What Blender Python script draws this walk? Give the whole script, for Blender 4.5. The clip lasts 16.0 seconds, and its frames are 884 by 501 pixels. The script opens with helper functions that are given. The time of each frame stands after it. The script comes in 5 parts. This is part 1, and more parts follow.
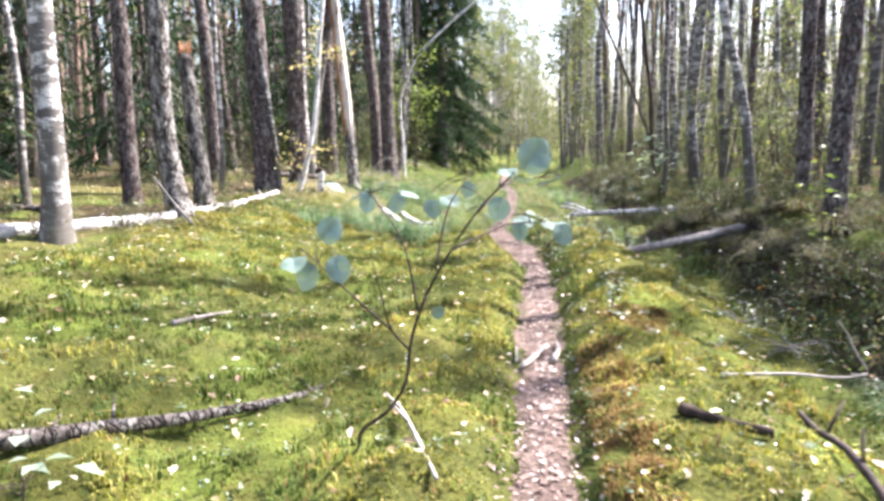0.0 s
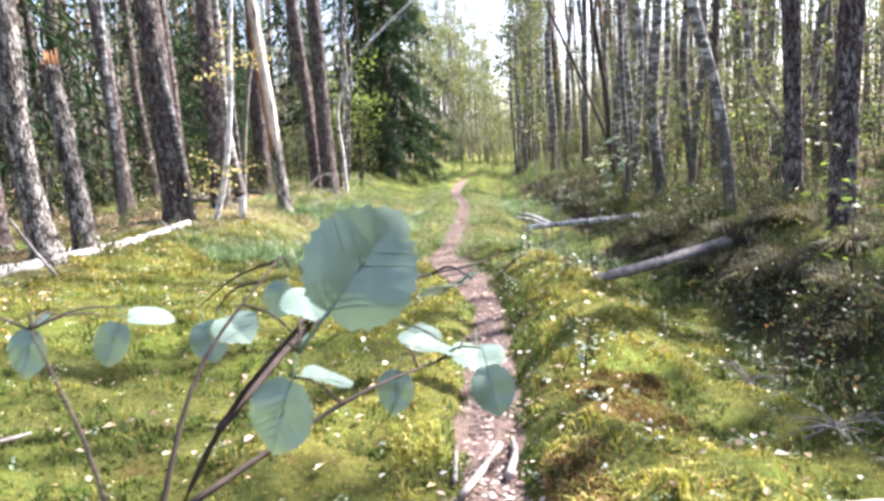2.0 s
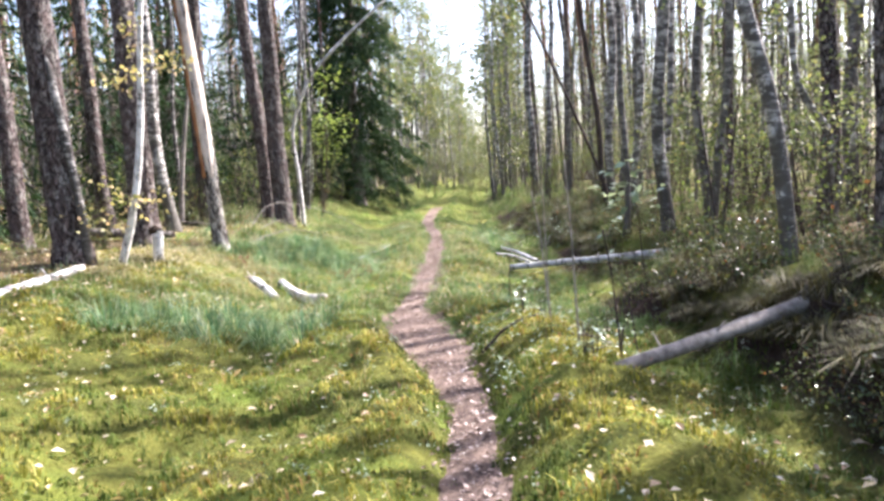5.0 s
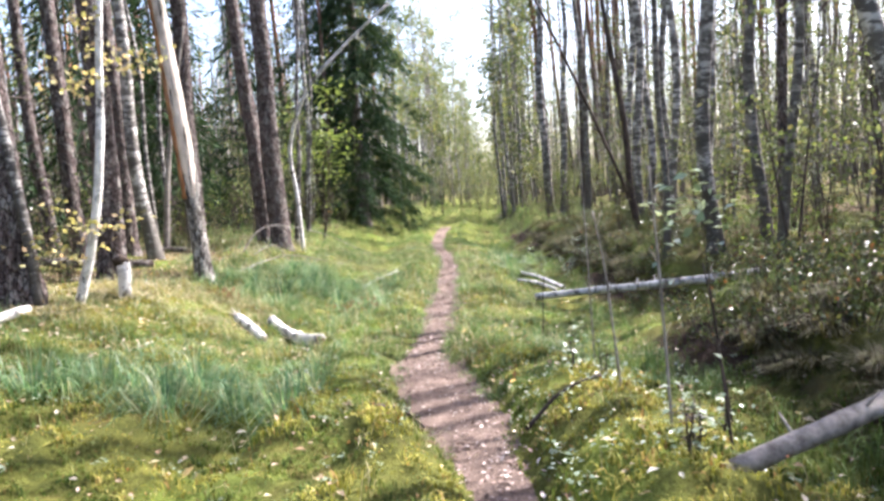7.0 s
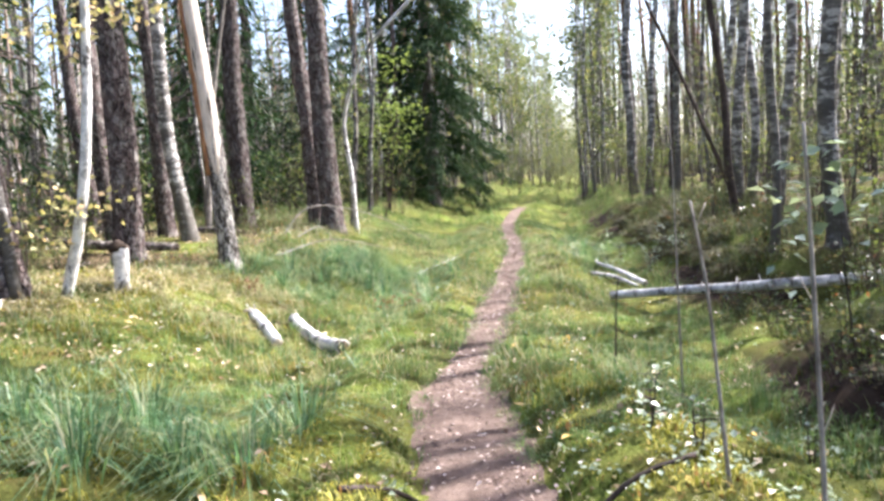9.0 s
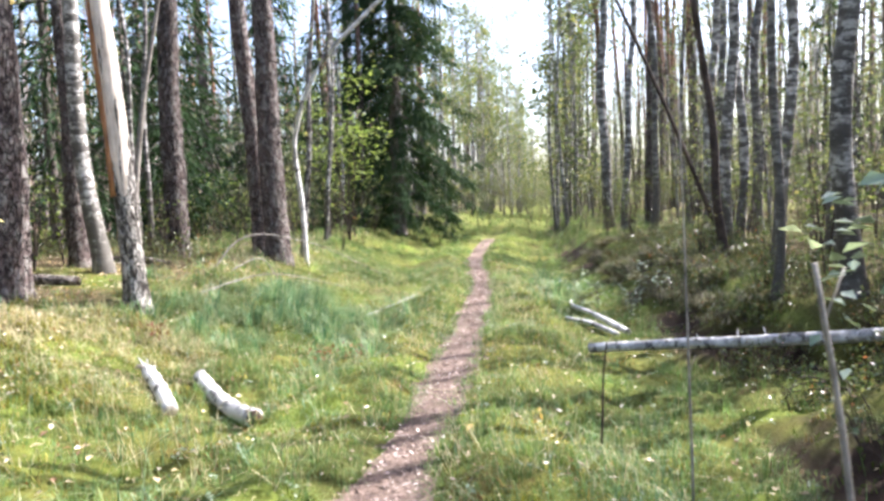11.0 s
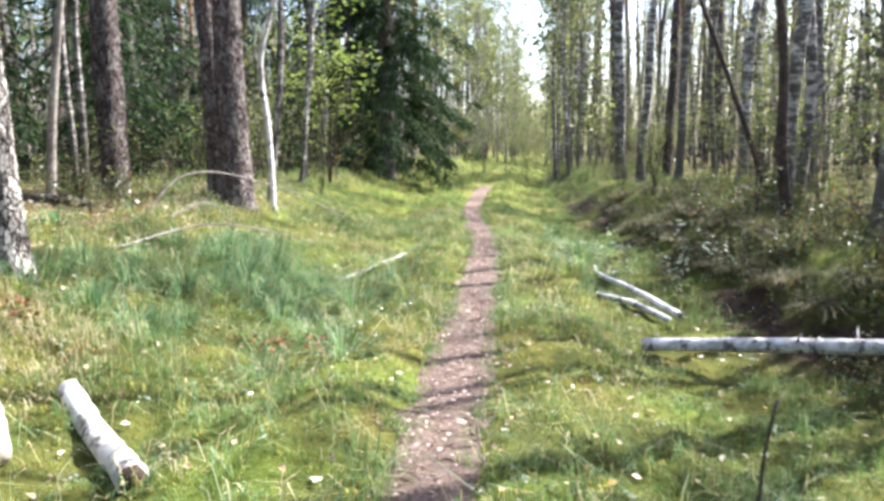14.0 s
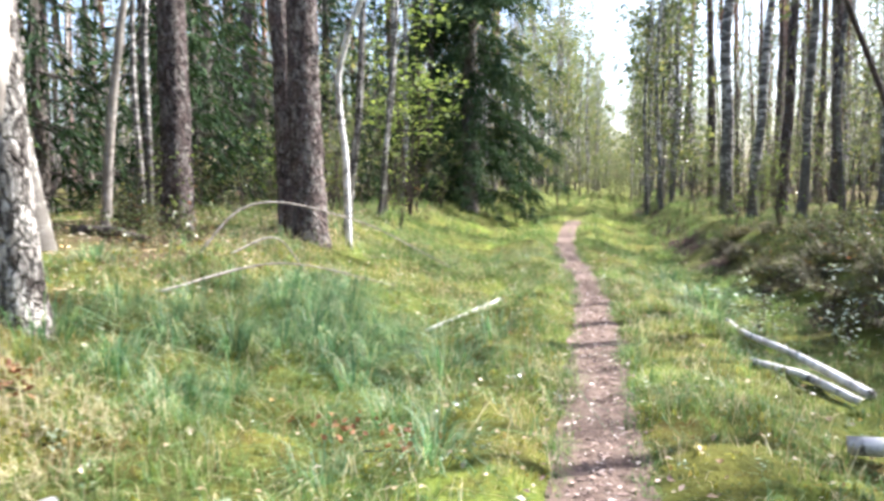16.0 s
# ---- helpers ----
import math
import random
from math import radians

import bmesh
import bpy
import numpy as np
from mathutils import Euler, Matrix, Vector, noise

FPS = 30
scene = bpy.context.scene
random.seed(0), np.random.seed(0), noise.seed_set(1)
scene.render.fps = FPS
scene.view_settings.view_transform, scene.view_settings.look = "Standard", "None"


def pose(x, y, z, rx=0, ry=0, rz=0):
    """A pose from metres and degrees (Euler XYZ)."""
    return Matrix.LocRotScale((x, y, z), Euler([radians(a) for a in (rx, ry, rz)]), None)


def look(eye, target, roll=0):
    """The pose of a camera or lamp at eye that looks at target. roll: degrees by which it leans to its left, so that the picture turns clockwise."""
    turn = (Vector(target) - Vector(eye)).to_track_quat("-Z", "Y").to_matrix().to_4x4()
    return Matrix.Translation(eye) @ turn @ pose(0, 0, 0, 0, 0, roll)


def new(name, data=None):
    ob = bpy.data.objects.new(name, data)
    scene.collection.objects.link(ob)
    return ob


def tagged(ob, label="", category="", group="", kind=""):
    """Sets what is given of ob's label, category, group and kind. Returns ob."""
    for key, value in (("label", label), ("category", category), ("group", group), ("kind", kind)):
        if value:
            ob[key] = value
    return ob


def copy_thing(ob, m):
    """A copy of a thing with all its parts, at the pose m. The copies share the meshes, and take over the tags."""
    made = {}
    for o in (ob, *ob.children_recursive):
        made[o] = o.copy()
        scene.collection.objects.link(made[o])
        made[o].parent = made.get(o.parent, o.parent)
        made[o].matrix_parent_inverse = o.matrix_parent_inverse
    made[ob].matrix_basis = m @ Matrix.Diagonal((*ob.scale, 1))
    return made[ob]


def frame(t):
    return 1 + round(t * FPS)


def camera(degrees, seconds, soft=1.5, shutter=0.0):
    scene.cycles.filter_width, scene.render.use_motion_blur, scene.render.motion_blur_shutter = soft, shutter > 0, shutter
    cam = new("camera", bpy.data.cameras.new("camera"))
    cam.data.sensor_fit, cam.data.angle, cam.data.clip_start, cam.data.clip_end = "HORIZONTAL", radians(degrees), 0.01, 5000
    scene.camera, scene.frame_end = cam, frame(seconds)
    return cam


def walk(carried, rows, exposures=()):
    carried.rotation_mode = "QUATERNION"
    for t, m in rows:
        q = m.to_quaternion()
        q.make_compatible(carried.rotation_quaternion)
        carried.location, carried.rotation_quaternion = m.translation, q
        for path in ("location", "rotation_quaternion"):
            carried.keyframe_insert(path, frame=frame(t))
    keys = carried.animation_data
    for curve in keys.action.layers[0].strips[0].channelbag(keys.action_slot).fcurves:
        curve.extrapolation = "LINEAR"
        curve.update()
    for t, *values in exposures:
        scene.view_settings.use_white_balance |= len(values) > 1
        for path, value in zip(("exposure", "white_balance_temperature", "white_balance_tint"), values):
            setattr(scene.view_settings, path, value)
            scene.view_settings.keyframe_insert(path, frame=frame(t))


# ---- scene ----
cam = camera(62.2, 16.0, soft=3.0, shutter=0.3)
METRES, EYE, TILT, LEAN, TURN = 12.5, 1.58, 0.0, 0.0, 7.5
EXPOSURES = [(0.0, 2.3, 5950, 20), (4.5, 2.1, 5980, 20), (8.0, 2.06, 5960, 18), (11.0, 2.1, 5900, 16), (16.0, 2.1, 5880, 14)]
ROWS = [
    (0.0, 0.0, 0.0, 0.0, -0.1, -8.55, 0.65),
    (0.5, 0.0011, 0.0366, 0.0015, 2.96, -9.03, 2.96),
    (1.0, 0.009, 0.071, 0.002, -1.23, -7.57, 3.7),
    (1.5, 0.0206, 0.1056, 0.0045, -3.76, -7.73, 2.83),
    (2.0, 0.0271, 0.1319, 0.0047, -3.54, -8.12, 3.33),
    (2.5, 0.0347, 0.162, 0.0051, -6.35, -6.58, 3.14),
    (3.0, 0.0388, 0.1907, 0.0068, -9.69, -6.97, 3.63),
    (3.5, 0.048, 0.2227, 0.0056, -4.32, -7.31, 2.18),
    (4.0, 0.0539, 0.2508, 0.0033, -3.28, -7.57, 1.97),
    (4.5, 0.0513, 0.2869, 0.0037, -5.41, -7.03, 3.04),
    (7.0, 0.0479, 0.4475, 0.0022, -5.17, -4.85, 3.91),
    (7.5, 0.0644, 0.4767, 0.0012, 0.82, -5.38, 2.22),
    (8.0, 0.0711, 0.5067, -0.0007, 0.1, -6.42, 3.55),
    (10.5, 0.0974, 0.6588, 0.0004, 3.2, -4.67, 3.0),
    (11.0, 0.097, 0.6847, -0.0025, -0.93, -4.01, 2.18),
    (11.5, 0.0933, 0.7169, -0.0031, 1.86, -4.1, 1.34),
    (12.0, 0.0932, 0.7421, -0.0052, 2.0, -4.88, 1.92),
    (12.5, 0.0936, 0.7732, -0.0068, -5.83, -6.42, 2.68),
    (13.0, 0.094, 0.8037, -0.0091, -7.38, -6.19, 2.09),
    (13.5, 0.0957, 0.8366, -0.0085, -4.22, -7.6, 2.0),
    (14.0, 0.0906, 0.8641, -0.0104, -1.73, -8.3, 0.16),
    (14.5, 0.0723, 0.8906, -0.0095, 8.85, -8.76, 1.23),
    (15.0, 0.0664, 0.9191, -0.0111, 14.79, -6.47, 1.52),
    (15.5, 0.0679, 0.9467, -0.0112, 10.59, -5.79, 0.91),
    (16.0, 0.0713, 0.9749, -0.0158, 4.18, -5.71, 0.0),
]
walk(cam, [(t, pose(0, 0, EYE, TILT, LEAN, TURN) @ pose(METRES * x, METRES * y, METRES * z, 90 + pitch, roll, yaw)) for t, x, y, z, yaw, pitch, roll in ROWS], EXPOSURES)

# world, sun, sky
AZ, EL = radians(56), radians(46)
SUN_TO = Vector((math.sin(AZ) * math.cos(EL), math.cos(AZ) * math.cos(EL), math.sin(EL)))
world = bpy.data.worlds.new("sky")
scene.world = world
world.use_nodes = True
wt = world.node_tree
sky = wt.nodes.new("ShaderNodeTexSky")
sky.sky_type = "NISHITA"
sky.sun_disc = False
sky.sun_elevation, sky.sun_rotation = EL, AZ
sky.dust_density = 3.5
wt.nodes["Background"].inputs[1].default_value = 0.13
wt.links.new(sky.outputs[0], wt.nodes["Background"].inputs[0])
sun = new("sun", bpy.data.lights.new("sun", "SUN"))
sun.data.energy, sun.data.angle, sun.data.color = 5.0, radians(0.6), (1.0, 0.94, 0.85)
sun.matrix_world = look(SUN_TO * 60, (0, 0, 0))


# materials
def shader(name, rough=0.8, spec=0.3):
    m = bpy.data.materials.new(name)
    m.use_nodes = True
    b = m.node_tree.nodes["Principled BSDF"]
    b.inputs["Roughness"].default_value = rough
    b.inputs["Specular IOR Level"].default_value = spec
    return m, m.node_tree, b


def node(tree, kind, **sets):
    n = tree.nodes.new(kind)
    for k, v in sets.items():
        n.inputs[k].default_value = v
    return n


def coords(tree, stretch=(1, 1, 1), world_space=False):
    mp = tree.nodes.new("ShaderNodeMapping")
    mp.inputs["Scale"].default_value = stretch
    if world_space:
        tree.links.new(tree.nodes.new("ShaderNodeNewGeometry").outputs["Position"], mp.inputs[0])
    else:
        tree.links.new(tree.nodes.new("ShaderNodeTexCoord").outputs["Object"], mp.inputs[0])
    return mp.outputs[0]


def noise_tex(tree, vec, scale, detail=4.0, rough=0.6):
    n = node(tree, "ShaderNodeTexNoise", Scale=scale, Detail=detail, Roughness=rough)
    tree.links.new(vec, n.inputs["Vector"])
    return n.outputs["Fac"]


def ramp(tree, fac, stops):
    r = tree.nodes.new("ShaderNodeValToRGB")
    e = r.color_ramp.elements
    while len(e) < len(stops):
        e.new(0.5)
    for el, (p, c) in zip(e, stops):
        el.position = p
        el.color = (*c, 1) if len(c) == 3 else c
    tree.links.new(fac, r.inputs[0])
    return r.outputs[0]


def mix(tree, fac, a, b, how="MIX"):
    m = tree.nodes.new("ShaderNodeMixRGB")
    m.blend_type = how
    for sock, v in zip(m.inputs, (fac, a, b)):
        if isinstance(v, (int, float)):
            sock.default_value = v
        elif isinstance(v, tuple):
            sock.default_value = (*v, 1)
        else:
            tree.links.new(v, sock)
    return m.outputs[0]


def bump(tree, b, height, dist=0.02, strength=0.8):
    n = node(tree, "ShaderNodeBump", Strength=strength, Distance=dist)
    tree.links.new(height, n.inputs["Height"])
    tree.links.new(n.outputs[0], b.inputs["Normal"])


def grey(v):
    return (v, v, v)


def leaf_mat(name, stops, rough=0.45, through_light=0.4, spec=0.35, patchy=0.2):
    """Leaves and blades: a colour for each one, and light that shines through."""
    m, t, b = shader(name, rough, spec)
    rnd = t.nodes.new("ShaderNodeNewGeometry").outputs["Random Per Island"]
    col = ramp(t, rnd, stops)
    big = noise_tex(t, coords(t, world_space=True), 0.7, 3)
    col = mix(t, 1.0, col, ramp(t, big, [(0.3, grey(0.75)), (0.7, grey(1.2))]), "MULTIPLY")
    fine = noise_tex(t, coords(t, world_space=True), 7.0, 4, 0.7)
    col = mix(t, 1.0, col, ramp(t, fine, [(0.32, grey(1 - patchy)), (0.66, grey(1 + 0.6 * patchy))]), "MULTIPLY")
    t.links.new(col, b.inputs["Base Color"])
    tr = t.nodes.new("ShaderNodeBsdfTranslucent")
    t.links.new(mix(t, 1.0, col, (1.15, 1.15, 0.8), "MULTIPLY"), tr.inputs[0])
    ms = node(t, "ShaderNodeMixShader", Fac=through_light)
    t.links.new(b.outputs[0], ms.inputs[1])
    t.links.new(tr.outputs[0], ms.inputs[2])
    t.links.new(ms.outputs[0], t.nodes["Material Output"].inputs[0])
    return m


def pine_bark(name, dark, light, orange, edges=(0.36, 0.64)):
    m, t, b = shader(name, 0.9, 0.15)
    v = coords(t, (1, 1, 0.38))
    vor = node(t, "ShaderNodeTexVoronoi", Scale=23.0)
    vor.feature = "DISTANCE_TO_EDGE"
    wob = t.nodes.new("ShaderNodeVectorMath")
    wob.operation = "MULTIPLY_ADD"
    nz = node(t, "ShaderNodeTexNoise", Scale=9.0, Detail=3.0)
    t.links.new(v, nz.inputs["Vector"])
    t.links.new(nz.outputs["Color"], wob.inputs[0])
    wob.inputs[1].default_value = (0.16, 0.16, 0.16)
    t.links.new(v, wob.inputs[2])
    t.links.new(wob.outputs[0], vor.inputs["Vector"])
    plate = ramp(t, vor.outputs["Distance"], [(0.0, grey(0.15)), (0.14, grey(1.0))])
    col = ramp(t, noise_tex(t, v, 11, 6, 0.8), [(edges[0], dark), (edges[1], light)])
    lich = noise_tex(t, coords(t, (1, 1, 0.6)), 11.0, 5, 0.75)
    col = mix(t, ramp(t, lich, [(0.48, grey(0)), (0.6, grey(0.62))]), col, (0.38, 0.355, 0.315))
    sep = t.nodes.new("ShaderNodeSeparateXYZ")
    t.links.new(coords(t), sep.inputs[0])
    up = node(t, "ShaderNodeMapRange")
    up.inputs["From Min"].default_value, up.inputs["From Max"].default_value = 5.0, 9.0
    t.links.new(sep.outputs[2], up.inputs[0])
    col = mix(t, up.outputs[0], col, orange)
    rnd = t.nodes.new("ShaderNodeObjectInfo").outputs["Random"]
    col = mix(t, 1.0, col, ramp(t, rnd, [(0.0, grey(0.8)), (1.0, grey(1.2))]), "MULTIPLY")
    t.links.new(mix(t, 1.0, col, plate, "MULTIPLY"), b.inputs["Base Color"])
    bump(t, b, mix(t, 0.5, plate, lich), 0.05, 1.0)
    return m


def birch_bark(name, white, mark, lichen=0.75, base=0.25, rings=(1.8, 1.8, 5.6), marks=0.475):
    m, t, b = shader(name, 0.65, 0.25)
    col = ramp(t, noise_tex(t, coords(t), 7, 4), [(0.3, tuple(c * 0.75 for c in white)), (0.7, white)])
    bands = noise_tex(t, coords(t, rings), 1.7, 5, 0.75)
    patch = noise_tex(t, coords(t, (1, 1, 1.2)), 6.5, 5, 0.7)
    col = mix(t, ramp(t, bands, [(marks, grey(0)), (marks + 0.045, grey(0.92))]), col, mark)
    col = mix(t, ramp(t, patch, [(0.47, grey(0)), (0.56, grey(lichen))]), col, (0.11, 0.1, 0.085))
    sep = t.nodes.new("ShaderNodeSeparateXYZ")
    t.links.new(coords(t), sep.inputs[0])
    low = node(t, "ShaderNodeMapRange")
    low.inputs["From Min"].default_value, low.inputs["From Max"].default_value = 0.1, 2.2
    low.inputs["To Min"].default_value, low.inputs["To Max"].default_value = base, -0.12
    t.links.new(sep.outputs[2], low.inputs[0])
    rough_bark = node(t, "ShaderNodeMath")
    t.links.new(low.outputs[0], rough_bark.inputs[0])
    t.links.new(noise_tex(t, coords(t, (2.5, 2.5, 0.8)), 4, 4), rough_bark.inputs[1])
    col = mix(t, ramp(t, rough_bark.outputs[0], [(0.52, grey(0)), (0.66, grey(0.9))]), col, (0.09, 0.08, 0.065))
    rnd = t.nodes.new("ShaderNodeObjectInfo").outputs["Random"]
    col = mix(t, 1.0, col, ramp(t, rnd, [(0.0, grey(0.7)), (1.0, grey(1.1))]), "MULTIPLY")
    t.links.new(col, b.inputs["Base Color"])
    bump(t, b, bands, 0.02, 0.7)
    return m


def wood_mat(name, dark, light, stretch=(1, 1, 1), scale=14, rough=0.85):
    m, t, b = shader(name, rough, 0.2)
    f = noise_tex(t, coords(t, stretch), scale, 5, 0.7)
    col = ramp(t, f, [(0.3, dark), (0.7, light)])
    blot = noise_tex(t, coords(t), 2.3, 3)
    col = mix(t, 1.0, col, ramp(t, blot, [(0.35, grey(0.6)), (0.65, grey(1.15))]), "MULTIPLY")
    t.links.new(col, b.inputs["Base Color"])
    bump(t, b, f, 0.01, 0.6)
    return m


def ground_mat():
    m, t, b = shader("moss_ground", 0.95, 0.1)
    v = coords(t, world_space=True)
    big, mid, fine = noise_tex(t, v, 0.55, 4), noise_tex(t, v, 3.5, 5, 0.7), noise_tex(t, v, 38, 5, 0.75)
    col = ramp(t, mid, [(0.25, (0.04, 0.055, 0.014)), (0.5, (0.12, 0.125, 0.026)), (0.75, (0.22, 0.21, 0.045))])
    col = mix(t, ramp(t, big, [(0.45, grey(0)), (0.62, grey(0.7))]), col, (0.075, 0.085, 0.022))
    lime = noise_tex(t, v, 0.9, 3)
    col = mix(t, ramp(t, lime, [(0.5, grey(0)), (0.64, grey(0.6))]), col, (0.17, 0.23, 0.035))
    brown = noise_tex(t, v, 1.3, 5, 0.7)
    col = mix(t, ramp(t, brown, [(0.58, grey(0)), (0.72, grey(0.75))]), col, (0.13, 0.075, 0.03))
    col = mix(t, 1.0, col, ramp(t, fine, [(0.25, grey(0.35)), (0.7, grey(1.25))]), "MULTIPLY")
    peat = t.nodes.new("ShaderNodeAttribute")
    peat.attribute_name = "peat"
    col = mix(t, peat.outputs["Fac"], col, ramp(t, mid, [(0.3, (0.016, 0.011, 0.008)), (0.7, (0.07, 0.045, 0.03))]))
    old = t.nodes.new("ShaderNodeAttribute")
    old.attribute_name = "litter"
    col = mix(t, old.outputs["Fac"], col, ramp(t, fine, [(0.3, (0.04, 0.03, 0.018)), (0.7, (0.16, 0.115, 0.06))]))
    t.links.new(col, b.inputs["Base Color"])
    bump(t, b, fine, 0.03, 1.0)
    return m


def dirt_mat():
    m, t, b = shader("path_earth", 0.95, 0.15)
    v = coords(t, world_space=True)
    mid, fine = noise_tex(t, v, 6, 5, 0.7), noise_tex(t, v, 70, 5, 0.8)
    col = ramp(t, mid, [(0.28, (0.085, 0.058, 0.045)), (0.72, (0.26, 0.19, 0.15))])
    col = mix(t, 1.0, col, ramp(t, fine, [(0.3, grey(0.5)), (0.68, grey(1.4))]), "MULTIPLY")
    t.links.new(col, b.inputs["Base Color"])
    bump(t, b, fine, 0.02, 1.0)
    return m


GROUND, DIRT = ground_mat(), dirt_mat()
PINE = pine_bark("pine_bark", (0.048, 0.036, 0.033), (0.2, 0.15, 0.135), (0.32, 0.16, 0.09))
SPRUCE_BARK = pine_bark("spruce_bark", (0.08, 0.066, 0.055), (0.2, 0.165, 0.14), (0.16, 0.12, 0.09))
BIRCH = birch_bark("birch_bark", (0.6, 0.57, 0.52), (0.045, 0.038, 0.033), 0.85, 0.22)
LICHEN = pine_bark("lichen_covered_bark", (0.06, 0.05, 0.042), (0.46, 0.43, 0.38), (0.3, 0.22, 0.15), (0.47, 0.57))
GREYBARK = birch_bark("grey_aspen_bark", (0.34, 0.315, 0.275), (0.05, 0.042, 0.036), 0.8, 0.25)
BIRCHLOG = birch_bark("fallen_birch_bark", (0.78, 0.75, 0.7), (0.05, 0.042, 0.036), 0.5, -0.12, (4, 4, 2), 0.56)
DEADWOOD = wood_mat("weathered_wood", (0.13, 0.11, 0.09), (0.42, 0.38, 0.33))
DARKTWIG = wood_mat("dark_twig_bark", (0.03, 0.022, 0.018), (0.10, 0.075, 0.06))
PALETWIG = wood_mat("pale_twig_bark", (0.25, 0.21, 0.17), (0.52, 0.47, 0.40))
BAREWOOD = wood_mat("bare_pale_wood", (0.5, 0.4, 0.3), (0.8, 0.71, 0.6), (1, 1, 0.15), 24, 0.7)
ORANGEWOOD = wood_mat("torn_orange_wood", (0.2, 0.08, 0.035), (0.5, 0.26, 0.12), (1, 1, 0.2), 20, 0.8)
SOIL = wood_mat("peat_soil", (0.02, 0.015, 0.011), (0.085, 0.06, 0.042), scale=9, rough=1.0)
NEEDLES = leaf_mat("pine_needles", [(0, (0.06, 0.1, 0.035)), (1, (0.16, 0.22, 0.075))], 0.5, 0.3)
SPRUCE_N = leaf_mat("spruce_needles", [(0, (0.016, 0.034, 0.016)), (1, (0.05, 0.082, 0.036))], 0.85, 0.25, 0.08)
BIRCH_LEAF = leaf_mat("birch_leaves", [(0, (0.085, 0.115, 0.05)), (0.8, (0.19, 0.215, 0.09)), (1, (0.36, 0.31, 0.12))], 0.45, 0.45)
YELLOW_LEAF = leaf_mat("yellowing_leaves", [(0, (0.28, 0.28, 0.1)), (0.6, (0.5, 0.43, 0.19)), (1, (0.55, 0.38, 0.24))], 0.5, 0.45)
ROWAN_LEAF = leaf_mat("lime_green_leaves", [(0, (0.1, 0.15, 0.04)), (1, (0.23, 0.28, 0.075))], 0.45, 0.5)
BILBERRY = leaf_mat("bilberry_leaves", [(0, (0.05, 0.075, 0.024)), (0.65, (0.15, 0.185, 0.06)), (0.92, (0.24, 0.19, 0.08)), (1, (0.34, 0.12, 0.05))], 0.3, 0.3, 0.5)
PALE_LEAF = leaf_mat("pale_glossy_leaves", [(0, (0.16, 0.22, 0.13)), (1, (0.4, 0.46, 0.34))], 0.3, 0.3, 0.5)
ASPEN_LEAF = leaf_mat("aspen_leaves", [(0, (0.08, 0.135, 0.095)), (0.6, (0.17, 0.235, 0.17)), (1, (0.18, 0.25, 0.07))], 0.28, 0.25, 0.8)
# lighter moss colour, painted where sun would catch the humps
SUNLIT_MOSS = leaf_mat("sunlit_moss_shoots", [(0, (0.13, 0.135, 0.024)), (0.5, (0.27, 0.26, 0.045)), (0.86, (0.46, 0.42, 0.13)), (1, (0.32, 0.16, 0.07))], 0.8, 0.35, 0.1, 0.5)
# darker moss, painted as shade in hollows; plain moss at the path edge
DARK_AND_SHADE_MOSS = leaf_mat("deep_green_and_shade_moss", [(0, (0.045, 0.075, 0.018)), (0.8, (0.14, 0.18, 0.035)), (1, (0.2, 0.13, 0.055))], 0.8, 0.3, 0.1, 0.5)
RUST_MOSS = leaf_mat("rusty_moss", [(0, (0.13, 0.065, 0.028)), (0.6, (0.27, 0.16, 0.06)), (1, (0.38, 0.32, 0.1))], 0.8, 0.3, 0.1, 0.5)
GRASS = leaf_mat("grass_blades", [(0, (0.08, 0.15, 0.045)), (0.78, (0.18, 0.27, 0.085)), (1, (0.42, 0.39, 0.22))], 0.5, 0.45, 0.35, 0.4)
SEDGE = leaf_mat("blue_green_sedge", [(0, (0.05, 0.12, 0.05)), (0.5, (0.13, 0.24, 0.11)), (0.8, (0.25, 0.33, 0.17)), (1, (0.46, 0.42, 0.26))], 0.45, 0.42, 0.35, 0.45)
HEATHER = leaf_mat("brown_heather", [(0, (0.06, 0.055, 0.03)), (0.6, (0.14, 0.12, 0.06)), (1, (0.2, 0.2, 0.08))], 0.7, 0.25)
STRAW = leaf_mat("dry_straw_grass", [(0, (0.36, 0.31, 0.18)), (1, (0.55, 0.49, 0.3))], 0.6, 0.35)
LITTER = leaf_mat("fallen_leaves", [(0, (0.2, 0.11, 0.055)), (0.5, (0.46, 0.35, 0.23)), (0.9, (0.78, 0.7, 0.56)), (1, (0.65, 0.42, 0.1))], 0.4, 0.25, 0.4)
BROWN_LEAF = leaf_mat("brown_dead_leaves", [(0, (0.13, 0.05, 0.022)), (1, (0.34, 0.16, 0.07))], 0.6, 0.2)
CHIPS = leaf_mat("path_chips", [(0, (0.09, 0.055, 0.042)), (0.6, (0.27, 0.185, 0.145)), (0.9, (0.5, 0.4, 0.34)), (1, (0.75, 0.66, 0.58))], 0.7, 0.05, 0.35, 0.4)

# geometry helpers
rng = np.random.default_rng(7)


